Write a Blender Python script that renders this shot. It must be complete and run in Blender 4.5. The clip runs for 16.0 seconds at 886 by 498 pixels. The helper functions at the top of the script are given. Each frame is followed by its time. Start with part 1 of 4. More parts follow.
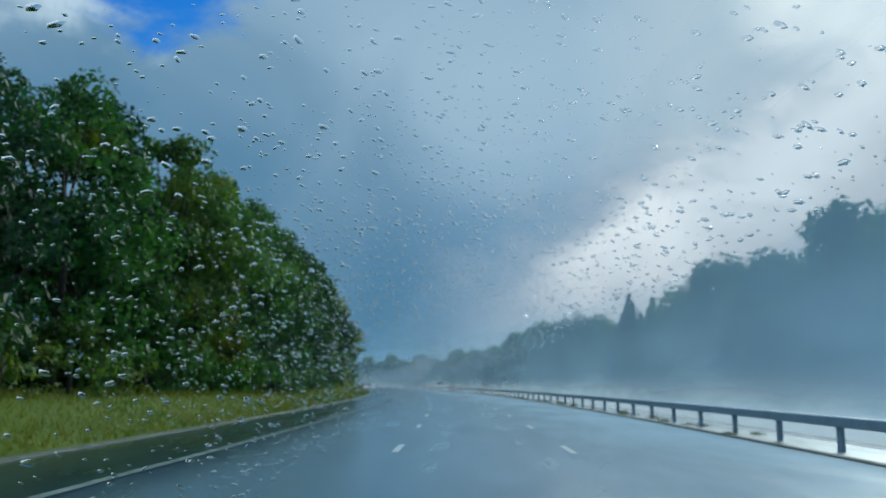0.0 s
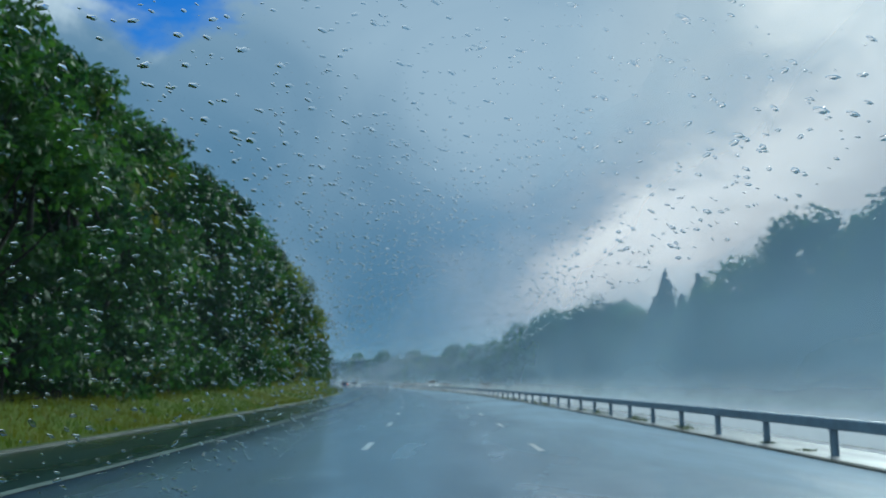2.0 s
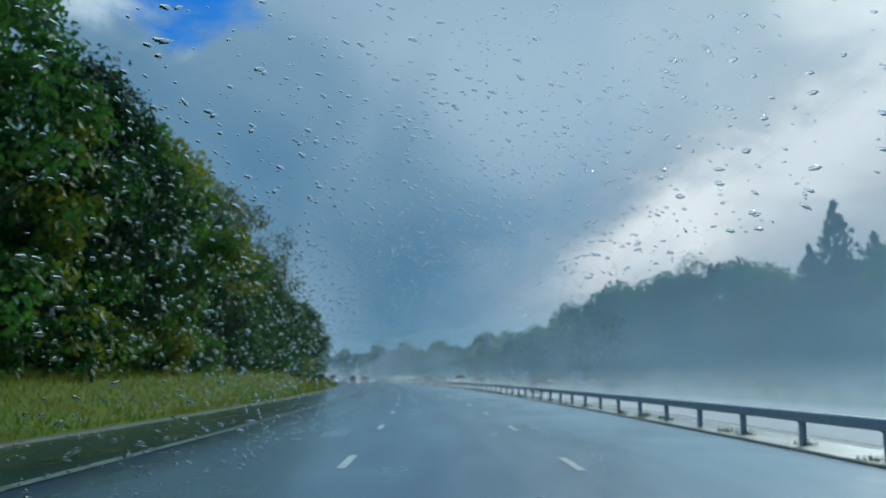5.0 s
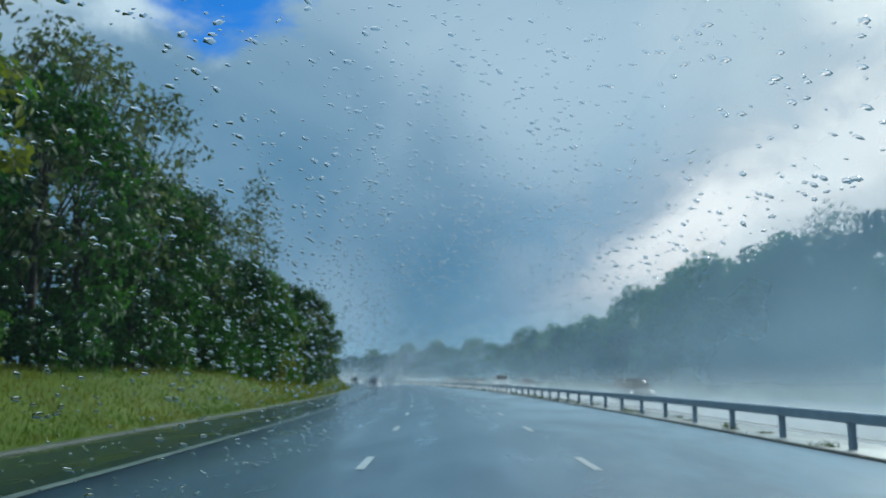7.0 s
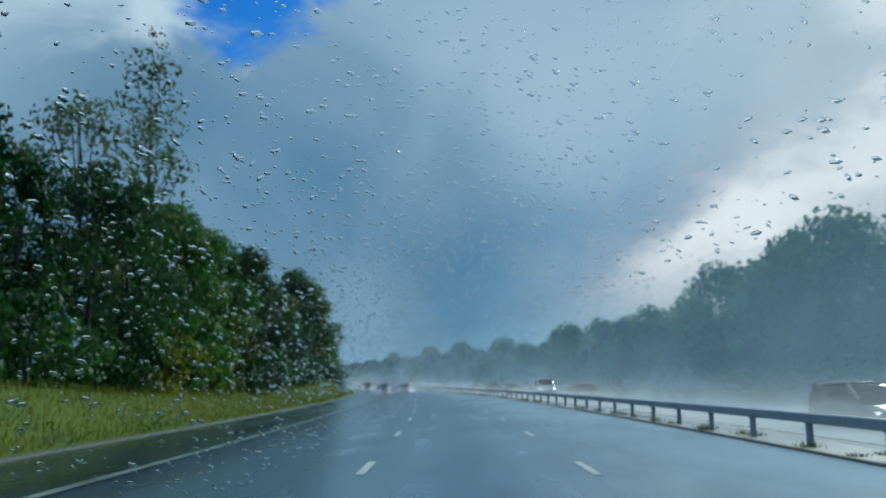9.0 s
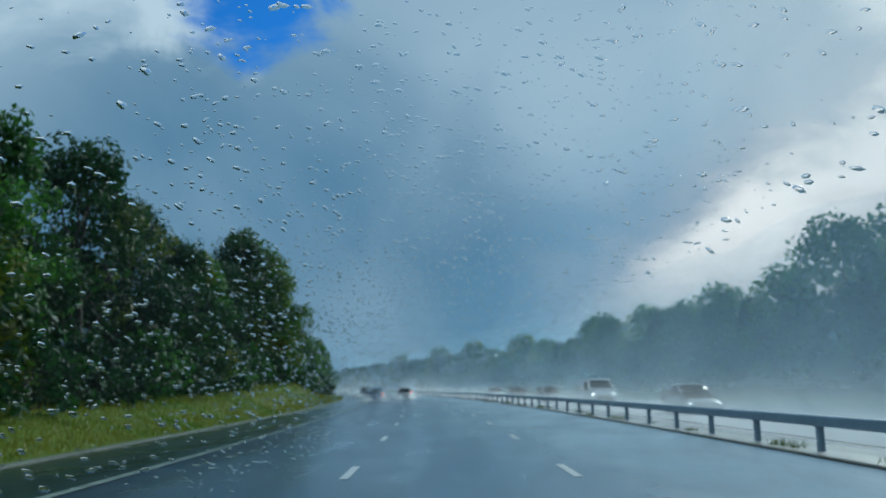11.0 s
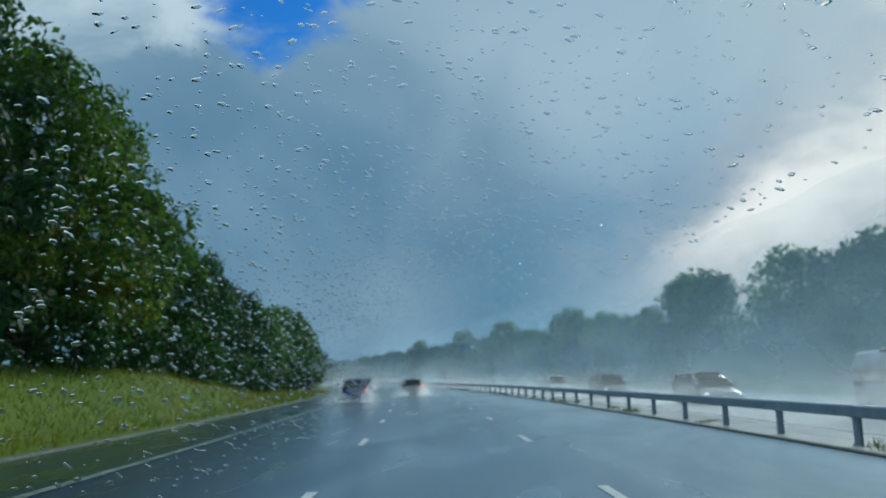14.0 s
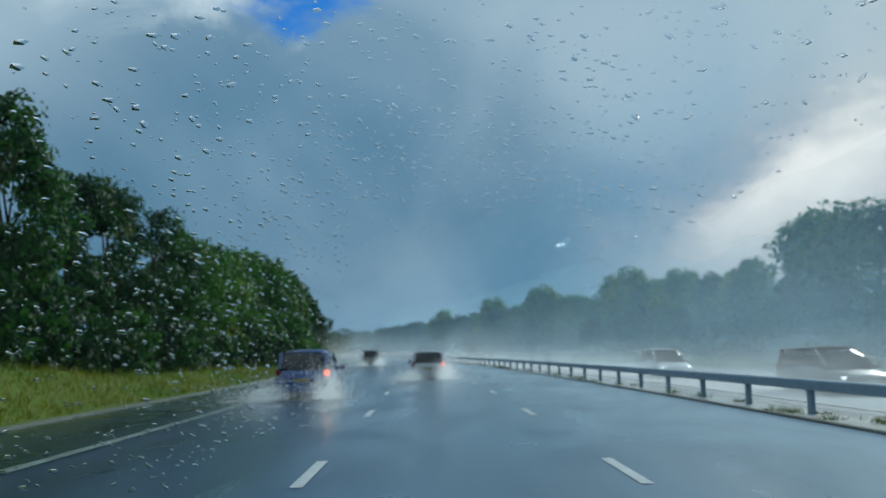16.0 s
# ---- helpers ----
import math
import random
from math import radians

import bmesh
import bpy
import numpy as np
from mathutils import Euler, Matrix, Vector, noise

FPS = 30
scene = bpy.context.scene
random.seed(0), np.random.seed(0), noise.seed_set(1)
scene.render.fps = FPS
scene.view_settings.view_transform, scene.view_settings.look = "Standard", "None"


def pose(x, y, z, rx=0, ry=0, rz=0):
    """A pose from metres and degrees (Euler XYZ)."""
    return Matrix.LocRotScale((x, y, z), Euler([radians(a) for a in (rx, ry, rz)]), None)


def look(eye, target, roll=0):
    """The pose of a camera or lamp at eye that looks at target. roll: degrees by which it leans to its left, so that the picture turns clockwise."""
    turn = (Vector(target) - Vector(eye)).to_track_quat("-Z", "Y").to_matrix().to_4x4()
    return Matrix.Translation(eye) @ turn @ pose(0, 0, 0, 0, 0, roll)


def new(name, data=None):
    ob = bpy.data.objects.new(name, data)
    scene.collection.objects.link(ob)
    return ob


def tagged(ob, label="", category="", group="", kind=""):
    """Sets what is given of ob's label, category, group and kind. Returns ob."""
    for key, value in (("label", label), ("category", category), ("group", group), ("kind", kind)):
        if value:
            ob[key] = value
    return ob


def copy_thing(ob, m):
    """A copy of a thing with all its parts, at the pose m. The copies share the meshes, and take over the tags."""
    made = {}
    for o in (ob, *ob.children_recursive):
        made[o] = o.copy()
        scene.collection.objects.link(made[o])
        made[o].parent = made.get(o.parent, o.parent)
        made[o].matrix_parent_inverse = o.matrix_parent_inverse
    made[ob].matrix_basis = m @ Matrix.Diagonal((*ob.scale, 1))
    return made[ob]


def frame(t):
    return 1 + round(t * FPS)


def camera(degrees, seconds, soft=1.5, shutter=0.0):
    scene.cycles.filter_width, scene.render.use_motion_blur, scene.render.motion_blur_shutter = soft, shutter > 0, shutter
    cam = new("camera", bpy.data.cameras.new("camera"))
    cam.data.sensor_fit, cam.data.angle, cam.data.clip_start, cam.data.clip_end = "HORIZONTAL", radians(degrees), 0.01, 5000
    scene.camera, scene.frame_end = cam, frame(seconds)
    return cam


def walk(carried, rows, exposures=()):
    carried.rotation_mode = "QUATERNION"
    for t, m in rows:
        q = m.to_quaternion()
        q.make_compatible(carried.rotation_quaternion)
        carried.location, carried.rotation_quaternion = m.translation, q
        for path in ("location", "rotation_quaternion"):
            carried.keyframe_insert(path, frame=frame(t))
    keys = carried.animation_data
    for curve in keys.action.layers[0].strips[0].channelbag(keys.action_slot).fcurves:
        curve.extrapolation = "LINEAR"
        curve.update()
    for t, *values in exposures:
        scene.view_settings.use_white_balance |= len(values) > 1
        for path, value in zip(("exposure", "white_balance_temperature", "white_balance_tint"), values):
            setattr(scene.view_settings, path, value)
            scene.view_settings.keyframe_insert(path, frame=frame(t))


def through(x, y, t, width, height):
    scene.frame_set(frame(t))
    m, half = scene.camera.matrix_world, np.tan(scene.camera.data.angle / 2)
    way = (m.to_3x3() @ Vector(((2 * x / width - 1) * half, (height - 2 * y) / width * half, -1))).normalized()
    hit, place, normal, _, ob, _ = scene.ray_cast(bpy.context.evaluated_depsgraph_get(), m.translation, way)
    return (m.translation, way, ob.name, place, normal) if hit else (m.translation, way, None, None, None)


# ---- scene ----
# A motorway in the rain: three lanes that bend gently to the left, a wooded bank, a steel barrier and the far carriageway.
# Road coordinates: s metres along the camera's lane, X metres to its right, z up. The lane is an arc of radius R.
R = 952.38
SPEED = 13.44
EYE = 1.376


def at(s, X, z=0.0):
    a = s / R
    return Vector((-R + (R + X) * math.cos(a), (R + X) * math.sin(a), z))


def heading(s):
    return math.degrees(s / R)


def on_road(s, X, z=0.0, turn=0.0, scale=1.0):
    p = at(s, X, z)
    return pose(p.x, p.y, p.z, 0, 0, heading(s) + turn) @ Matrix.Diagonal((scale, scale, scale, 1))


# ---- camera ----
# seconds, drift to the right in the lane, yaw to the left, tilt, roll
WAY = [
    (0.0, -0.02, 2.41, 9.78, 0.31),
    (0.5, -0.02, 1.76, 9.67, 0.42),
    (1.0, -0.02, 1.31, 9.56, 0.52),
    (1.5, 0.03, 0.94, 9.69, 0.49),
    (2.0, 0.07, 0.56, 9.68, 0.45),
    (2.5, 0.12, 0.22, 9.85, 0.42),
    (3.0, 0.05, -0.00, 9.74, 0.67),
    (3.5, -0.02, -0.32, 9.48, 0.91),
    (4.0, -0.04, -0.16, 9.42, 0.83),
    (4.5, -0.05, 0.00, 9.36, 0.75),
    (5.0, -0.07, 0.16, 9.30, 0.66),
    (5.5, -0.08, 0.32, 9.24, 0.58),
    (6.0, -0.10, 0.48, 9.18, 0.50),
    (6.5, -0.12, 0.72, 9.26, 0.31),
    (7.0, -0.13, 0.97, 9.39, 0.13),
    (7.5, -0.14, 1.09, 9.36, -0.06),
    (8.0, -0.12, 1.19, 9.35, -0.04),
    (8.5, -0.10, 1.15, 9.53, -0.01),
    (9.0, -0.07, 1.22, 9.76, 0.01),
    (9.5, -0.04, 1.01, 9.84, -0.14),
    (10.0, -0.01, 0.80, 9.92, -0.30),
    (10.5, 0.02, 0.58, 9.99, -0.45),
    (11.0, 0.05, 0.37, 10.07, -0.61),
    (11.5, 0.08, 0.16, 10.14, -0.76),
    (12.0, 0.11, -0.06, 10.19, -1.03),
    (12.5, 0.15, -0.20, 10.05, -1.29),
    (13.0, 0.10, -0.32, 9.97, -1.18),
    (13.5, 0.05, -0.46, 9.61, -1.06),
    (14.0, 0.04, -0.45, 9.41, -1.20),
    (14.5, 0.04, -0.56, 8.57, -1.34),
    (15.0, 0.01, -0.57, 8.03, -1.08),
    (15.5, -0.02, -0.53, 7.63, -0.82),
    (16.0, -0.05, -0.21, 7.52, -0.56),
]
cam = camera(58.97, 16.0, soft=1.3)
# focused on the drops hung close by, so that the distance is soft
cam.data.dof.use_dof = True
cam.data.dof.focus_distance = 4.5
cam.data.dof.aperture_fstop = 1.7
path = []
for t, drift, yaw, tilt, roll in WAY:
    p = at(SPEED * t, drift, EYE)
    path.append((t, pose(p.x, p.y, p.z, 90 + tilt, 0, heading(SPEED * t) + yaw) @ pose(0, 0, 0, 0, 0, roll)))
walk(cam, path, exposures=[(0.0, 0.27, 5640, -6), (1.5, 0.25, 5690, -6), (3.5, 0.20, 5630, -6), (6.0, 0.36, 5800, -5), (7.5, 0.45, 5850, -5), (9.0, 0.27, 5720, -6), (11.5, 0.19, 5650, -7), (12.0, 0.15, 5600, -7), (12.5, 0.30, 5850, -6), (13.5, 0.25, 5900, -6), (16.0, 0.27, 5980, -5)])

# ---- sky and sun ----
SUN_AZ, SUN_EL = -32.0, 29.0   # degrees, left of north is positive


def direction(az, el):
    a, e = radians(az), radians(el)
    return (-math.sin(a) * math.cos(e), math.cos(a) * math.cos(e), math.sin(e))


class Nodes:
    """Short ways to add and join nodes."""

    def __init__(self, tree):
        self.t = tree
        tree.nodes.clear()

    def n(self, kind, **values):
        node = self.t.nodes.new(kind)
        for key, value in values.items():
            if key == "op":
                node.operation = value
            elif key == "blend":
                node.blend_type = value
            elif key == "dtype":
                node.data_type = value
            else:
                self.put(node.inputs[key.replace("_", " ")], value)
        return node

    def put(self, socket, value):
        if isinstance(value, bpy.types.NodeSocket):
            self.t.links.new(value, socket)
        else:
            socket.default_value = value

    def math(self, op, a, b=0.5, c=None, clamp=False):
        node = self.t.nodes.new("ShaderNodeMath")
        node.operation, node.use_clamp = op, clamp
        self.put(node.inputs[0], a)
        self.put(node.inputs[1], b)
        if c is not None:
            self.put(node.inputs[2], c)
        return node.outputs[0]

    def vmath(self, op, a, b):
        node = self.t.nodes.new("ShaderNodeVectorMath")
        node.operation = op
        self.put(node.inputs[0], a)
        self.put(node.inputs[1], b)
        return node

    def mix(self, f, a, b, blend="MIX"):
        node = self.t.nodes.new("ShaderNodeMix")
        node.data_type, node.blend_type = "RGBA", blend
        self.put(node.inputs[0], f)
        self.put(node.inputs[6], a)
        self.put(node.inputs[7], b)
        return node.outputs[2]

    def span(self, v, a, b, c=0.0, d=1.0, smooth=False):
        node = self.t.nodes.new("ShaderNodeMapRange")
        node.interpolation_type = "SMOOTHSTEP" if smooth else "LINEAR"
        for i, x in enumerate((v, a, b, c, d)):
            self.put(node.inputs[i], x)
        return node.outputs[0]

    def noise(self, vec, scale, detail=4.0, rough=0.55, warp=0.0):
        node = self.t.nodes.new("ShaderNodeTexNoise")
        self.put(node.inputs["Vector"], vec)
        for key, value in (("Scale", scale), ("Detail", detail), ("Roughness", rough), ("Distortion", warp)):
            node.inputs[key].default_value = value
        return node.outputs["Fac"]

    def scaled(self, vec, s):
        return self.vmath("MULTIPLY", vec, s).outputs[0]


def rgb(r, g, b):
    return (r, g, b, 1.0)


world = bpy.data.worlds.new("sky")
scene.world = world
world.use_nodes = True
k = Nodes(world.node_tree)
way = k.n("ShaderNodeTexCoord").outputs["Generated"]
sky = k.t.nodes.new("ShaderNodeTexSky")
sky.sky_type, sky.sun_disc = "NISHITA", False
sky.sun_elevation, sky.sun_rotation = radians(SUN_EL), radians(-SUN_AZ)
blue = k.mix(1.0, sky.outputs[0], rgb(0.016, 0.052, 0.110), "MULTIPLY")
broad = k.noise(k.scaled(way, (1.0, 1.0, 1.3)), 3.0, 5.0, 0.5, 0.8)
fine = k.noise(k.scaled(way, (1.0, 1.0, 1.6)), 7.0, 5.0, 0.6, 0.4)
height = k.t.nodes.new("ShaderNodeSeparateXYZ")
k.put(height.inputs[0], way)
up = height.outputs[2]
# grey-blue cloud, paler overhead, darkest in the rain ahead
base = k.mix(k.span(up, 0.02, 0.45, smooth=True), rgb(0.088, 0.183, 0.295), rgb(0.265, 0.338, 0.43))
base = k.mix(k.span(up, 0.0, 0.09, 0.5, 0.0, True), base, rgb(0.165, 0.30, 0.41))
rain_ahead = k.vmath("DOT_PRODUCT", way, direction(23.0, 5.0)).outputs["Value"]
base = k.mix(k.span(rain_ahead, 0.90, 0.99, 0.0, 0.65, True), base, rgb(0.062, 0.126, 0.205))
cloud = k.mix(k.span(broad, 0.30, 0.75, 0.0, 0.8, True), base, rgb(0.352, 0.418, 0.498))
cloud = k.mix(k.span(rain_ahead, 0.90, 0.985, 0.0, 0.55, True), cloud, rgb(0.088, 0.174, 0.272))
dim = k.vmath("DOT_PRODUCT", way, direction(23.0, 19.0)).outputs["Value"]
cloud = k.mix(k.span(dim, 0.968, 0.997, 0.0, 0.18, True), cloud, rgb(0.085, 0.185, 0.31))
near_sun = k.vmath("DOT_PRODUCT", way, direction(SUN_AZ, SUN_EL)).outputs["Value"]
# a slanting edge fitted to the wiper's edge in view, with lit cloud below it
slant = Vector(direction(-22.0, 19.5)).cross(Vector(direction(-3.5, 9.0))).normalized()
if slant.dot(Vector(direction(-20.0, 8.0))) < 0:
    slant = -slant
lit = k.vmath("DOT_PRODUCT", way, direction(-22.5, 17.0)).outputs["Value"]
under = k.math("ADD", k.vmath("DOT_PRODUCT", way, tuple(slant)).outputs["Value"], k.span(fine, 0.25, 0.75, -0.05, 0.05))
glow = k.math("MULTIPLY", k.span(under, -0.10, 0.11, smooth=True), k.span(lit, 0.86, 0.98, smooth=True))
cloud = k.mix(glow, cloud, rgb(0.53, 0.455, 0.44))
ridge = k.math("MULTIPLY", k.span(under, -0.02, 0.06, smooth=True), k.span(under, 0.05, 0.18, 1.0, 0.0, True))
cloud = k.mix(k.math("MULTIPLY", ridge, k.span(k.vmath("DOT_PRODUCT", way, direction(-17.5, 17.5)).outputs["Value"], 0.945, 0.992, smooth=True)), cloud, rgb(0.92, 0.81, 0.77))
# thin bright cloud round the hidden sun
veiled = k.math("ADD", k.span(near_sun, 0.965, 1.0), k.span(fine, 0.2, 0.8, -0.22, 0.22))
cloud = k.mix(k.span(veiled, 0.25, 1.15, smooth=True), cloud, rgb(1.25, 1.13, 1.05))
pale = k.vmath("DOT_PRODUCT", way, direction(-23.0, 22.5)).outputs["Value"]
cloud = k.mix(k.span(pale, 0.965, 0.997, 0.0, 0.35, True), cloud, rgb(0.66, 0.64, 0.63))
# a broad white cloud beside the gap
ragged = k.span(k.noise(k.scaled(way, (1.0, 1.0, 1.4)), 9.0, 5.0, 0.6, 0.6), 0.3, 0.7, -0.035, 0.035)
beside = k.math("ADD", k.vmath("DOT_PRODUCT", way, direction(113.0, 0.0)).outputs["Value"], ragged)
white = k.math("MULTIPLY", k.span(beside, -0.02, 0.07, smooth=True), k.span(k.math("ADD", up, ragged), 0.365, 0.44, smooth=True))
cloud = k.mix(white, cloud, rgb(0.46, 0.51, 0.58))
hole = k.vmath("DOT_PRODUCT", way, direction(23.4, 29.6)).outputs["Value"]
hole = k.math("ADD", hole, k.span(fine, 0.2, 0.8, -0.006, 0.006))
wisp = k.noise(k.scaled(way, (1.0, 1.0, 2.2)), 16.0, 6.0, 0.65, 1.0)
hole = k.math("ADD", hole, k.span(wisp, 0.2, 0.8, -0.0016, 0.0016))
cloud = k.mix(k.span(hole, 0.9925, 0.9988, smooth=True), cloud, blue)
back = k.n("ShaderNodeBackground", Color=cloud, Strength=1.0)
out = k.n("ShaderNodeOutputWorld")
k.t.links.new(back.outputs[0], out.inputs[0])

lamp = bpy.data.lights.new("sun", "SUN")
lamp.energy, lamp.angle, lamp.color = 2.1, radians(16), (1.0, 0.97, 0.90)
sun = new("sun", lamp)
sun.matrix_world = look((0, 0, 0), [-c for c in direction(SUN_AZ, SUN_EL)])


# ---- materials ----
def material(name):
    m = bpy.data.materials.new(name)
    m.use_nodes = True
    return m, Nodes(m.node_tree)


def finish(k, shader):
    o = k.n("ShaderNodeOutputMaterial")
    k.t.links.new(shader, o.inputs[0])


def bump(k, height_value, strength, distance):
    return k.n("ShaderNodeBump", Strength=strength, Distance=distance, Height=height_value).outputs[0]


def place(k):
    return k.n("ShaderNodeNewGeometry").outputs["Position"]


def lateral(k):
    """Metres to the right of the camera's lane."""
    p = k.vmath("MULTIPLY", k.vmath("ADD", place(k), (R, 0, 0)).outputs[0], (1, 1, 0)).outputs[0]
    return k.math("SUBTRACT", k.vmath("LENGTH", p, (0, 0, 0)).outputs["Value"], R)


def plain(name, color, rough=0.5, metal=0.0, vary=0.15, scale=6.0, coat=0.0, lift=0.0):
    """A surface with a little dirt and unevenness."""
    m, k = material(name)
    p = k.n("ShaderNodeTexCoord").outputs["Object"]
    a, b = k.noise(p, scale, 5.0), k.noise(p, scale * 9, 3.0)
    f = k.math("ADD", k.math("MULTIPLY", a, 0.7), k.math("MULTIPLY", b, 0.3))
    dark = rgb(*[c * (1 - vary) for c in color])
    light = rgb(*[min(1, c * (1 + vary)) for c in color])
    col = k.mix(k.span(f, 0.3, 0.7), dark, light)
    s = k.n("ShaderNodeBsdfPrincipled", Base_Color=col, Metallic=metal, Roughness=k.span(a, 0.3, 0.7, rough * 0.8, min(1, rough * 1.2)))
    s.inputs["Coat Weight"].default_value = coat
    s.inputs["Coat Roughness"].default_value = 0.05
    if lift:
        k.put(s.inputs["Normal"], bump(k, b, lift, 0.01))
    finish(k, s.outputs[0])
    return m


def asphalt(name, tone, wet):
    """Rain-soaked asphalt: rough stone, tyre tracks worn smooth, films of water."""
    m, k = material(name)
    p = place(k)
    grain = k.noise(p, 60.0, 3.0, 0.7)
    patch = k.noise(p, 0.35, 4.0, 0.6, 0.3)
    film = k.noise(k.scaled(p, (1.0, 0.25, 1.0)), 0.9, 4.0, 0.6, 0.5)
    col = k.mix(k.span(grain, 0.3, 0.7), rgb(*[c * 0.6 for c in tone]), rgb(*[c * 1.5 for c in tone]))
    col = k.mix(k.span(patch, 0.35, 0.7, 0.0, 0.5), col, rgb(*[c * 0.7 for c in tone]))
    # wheel tracks, two to a lane, worn smooth and dark
    track = k.math("COSINE", k.math("MULTIPLY", k.math("SUBTRACT", lateral(k), 1.21), 2 * math.pi / 1.825))
    track = k.math("MULTIPLY", k.span(track, 0.0, 1.0, smooth=True), k.span(patch, 0.3, 0.7, 0.5, 1.0))
    col = k.mix(k.math("MULTIPLY", track, 0.45), col, rgb(*[c * 0.55 for c in tone]))
    pool = k.math("ADD", k.span(film, 0.34, 0.70, 0.0, 0.75, True), k.math("MULTIPLY", track, 0.35), clamp=True)
    s = k.n("ShaderNodeBsdfPrincipled", Base_Color=col, Roughness=k.math("MULTIPLY_ADD", pool, -0.08, wet))
    s.inputs["IOR"].default_value = 1.38
    k.put(s.inputs["Coat Weight"], k.span(pool, 0.0, 1.0, 0.35, 0.9))
    s.inputs["Coat Roughness"].default_value = 0.14
    s.inputs["Coat IOR"].default_value = 1.33
    ripple = k.noise(p, 14.0, 3.0, 0.6)
    h = k.math("ADD", k.math("MULTIPLY", grain, k.span(pool, 0.0, 1.0, 0.5, 0.1)), k.math("MULTIPLY", ripple, 0.5))
    k.put(s.inputs["Normal"], bump(k, h, 0.3, 0.01))
    finish(k, s.outputs[0])
    return m


def foliage(name, low, high, autumn, share, through=0.45):
    """Leaves: two greens mixed leaf by leaf and bough by bough, some turning."""
    m, k = material(name)
    p = place(k)
    each = k.n("ShaderNodeNewGeometry").outputs["Random Per Island"]
    bough = k.noise(p, 0.45, 3.0, 0.6)
    one = k.n("ShaderNodeObjectInfo").outputs["Random"]
    f = k.math("ADD", k.math("MULTIPLY", each, 0.4), k.math("ADD", k.span(bough, 0.3, 0.7, -0.2, 0.5), k.span(one, 0.0, 1.0, -0.3, 0.4)), clamp=True)
    col = k.mix(f, rgb(*low), rgb(*high))
    turn = k.span(k.math("ADD", k.noise(p, 0.22, 2.0), k.math("MULTIPLY", one, 0.25)), 0.9 - share, 1.02 - share, smooth=True)
    col = k.mix(turn, col, rgb(*autumn))
    s = k.n("ShaderNodeBsdfPrincipled", Base_Color=col, Roughness=0.5)
    s.inputs["Specular IOR Level"].default_value = 0.32
    tr = k.n("ShaderNodeBsdfTranslucent", Color=k.mix(1.0, col, rgb(1.5, 1.6, 0.8), "MULTIPLY"))
    mx = k.n("ShaderNodeMixShader", Fac=through)
    k.t.links.new(s.outputs[0], mx.inputs[1])
    k.t.links.new(tr.outputs[0], mx.inputs[2])
    finish(k, mx.outputs[0])
    return m


def bark_like(name, a, b):
    m, k = material(name)
    p = k.n("ShaderNodeTexCoord").outputs["Object"]
    n1 = k.noise(k.scaled(p, (6, 6, 1.2)), 3.0, 5.0, 0.65, 0.4)
    col = k.mix(k.span(n1, 0.35, 0.7), rgb(*a), rgb(*b))
    s = k.n("ShaderNodeBsdfPrincipled", Base_Color=col, Roughness=0.8, Normal=bump(k, n1, 0.6, 0.03))
    finish(k, s.outputs[0])
    return m


def grassy(name, a, b, c):
    m, k = material(name)
    p = place(k)
    n1, n2 = k.noise(p, 0.5, 4.0, 0.6), k.noise(p, 9.0, 4.0, 0.7)
    col = k.mix(k.span(n1, 0.3, 0.7), rgb(*a), rgb(*b))
    col = k.mix(k.span(n2, 0.35, 0.75, 0.0, 0.7), col, rgb(*c))
    s = k.n("ShaderNodeBsdfPrincipled", Base_Color=col, Roughness=0.7, Specular_IOR_Level=0.2, Normal=bump(k, n2, 0.8, 0.05))
    finish(k, s.outputs[0])
    return m


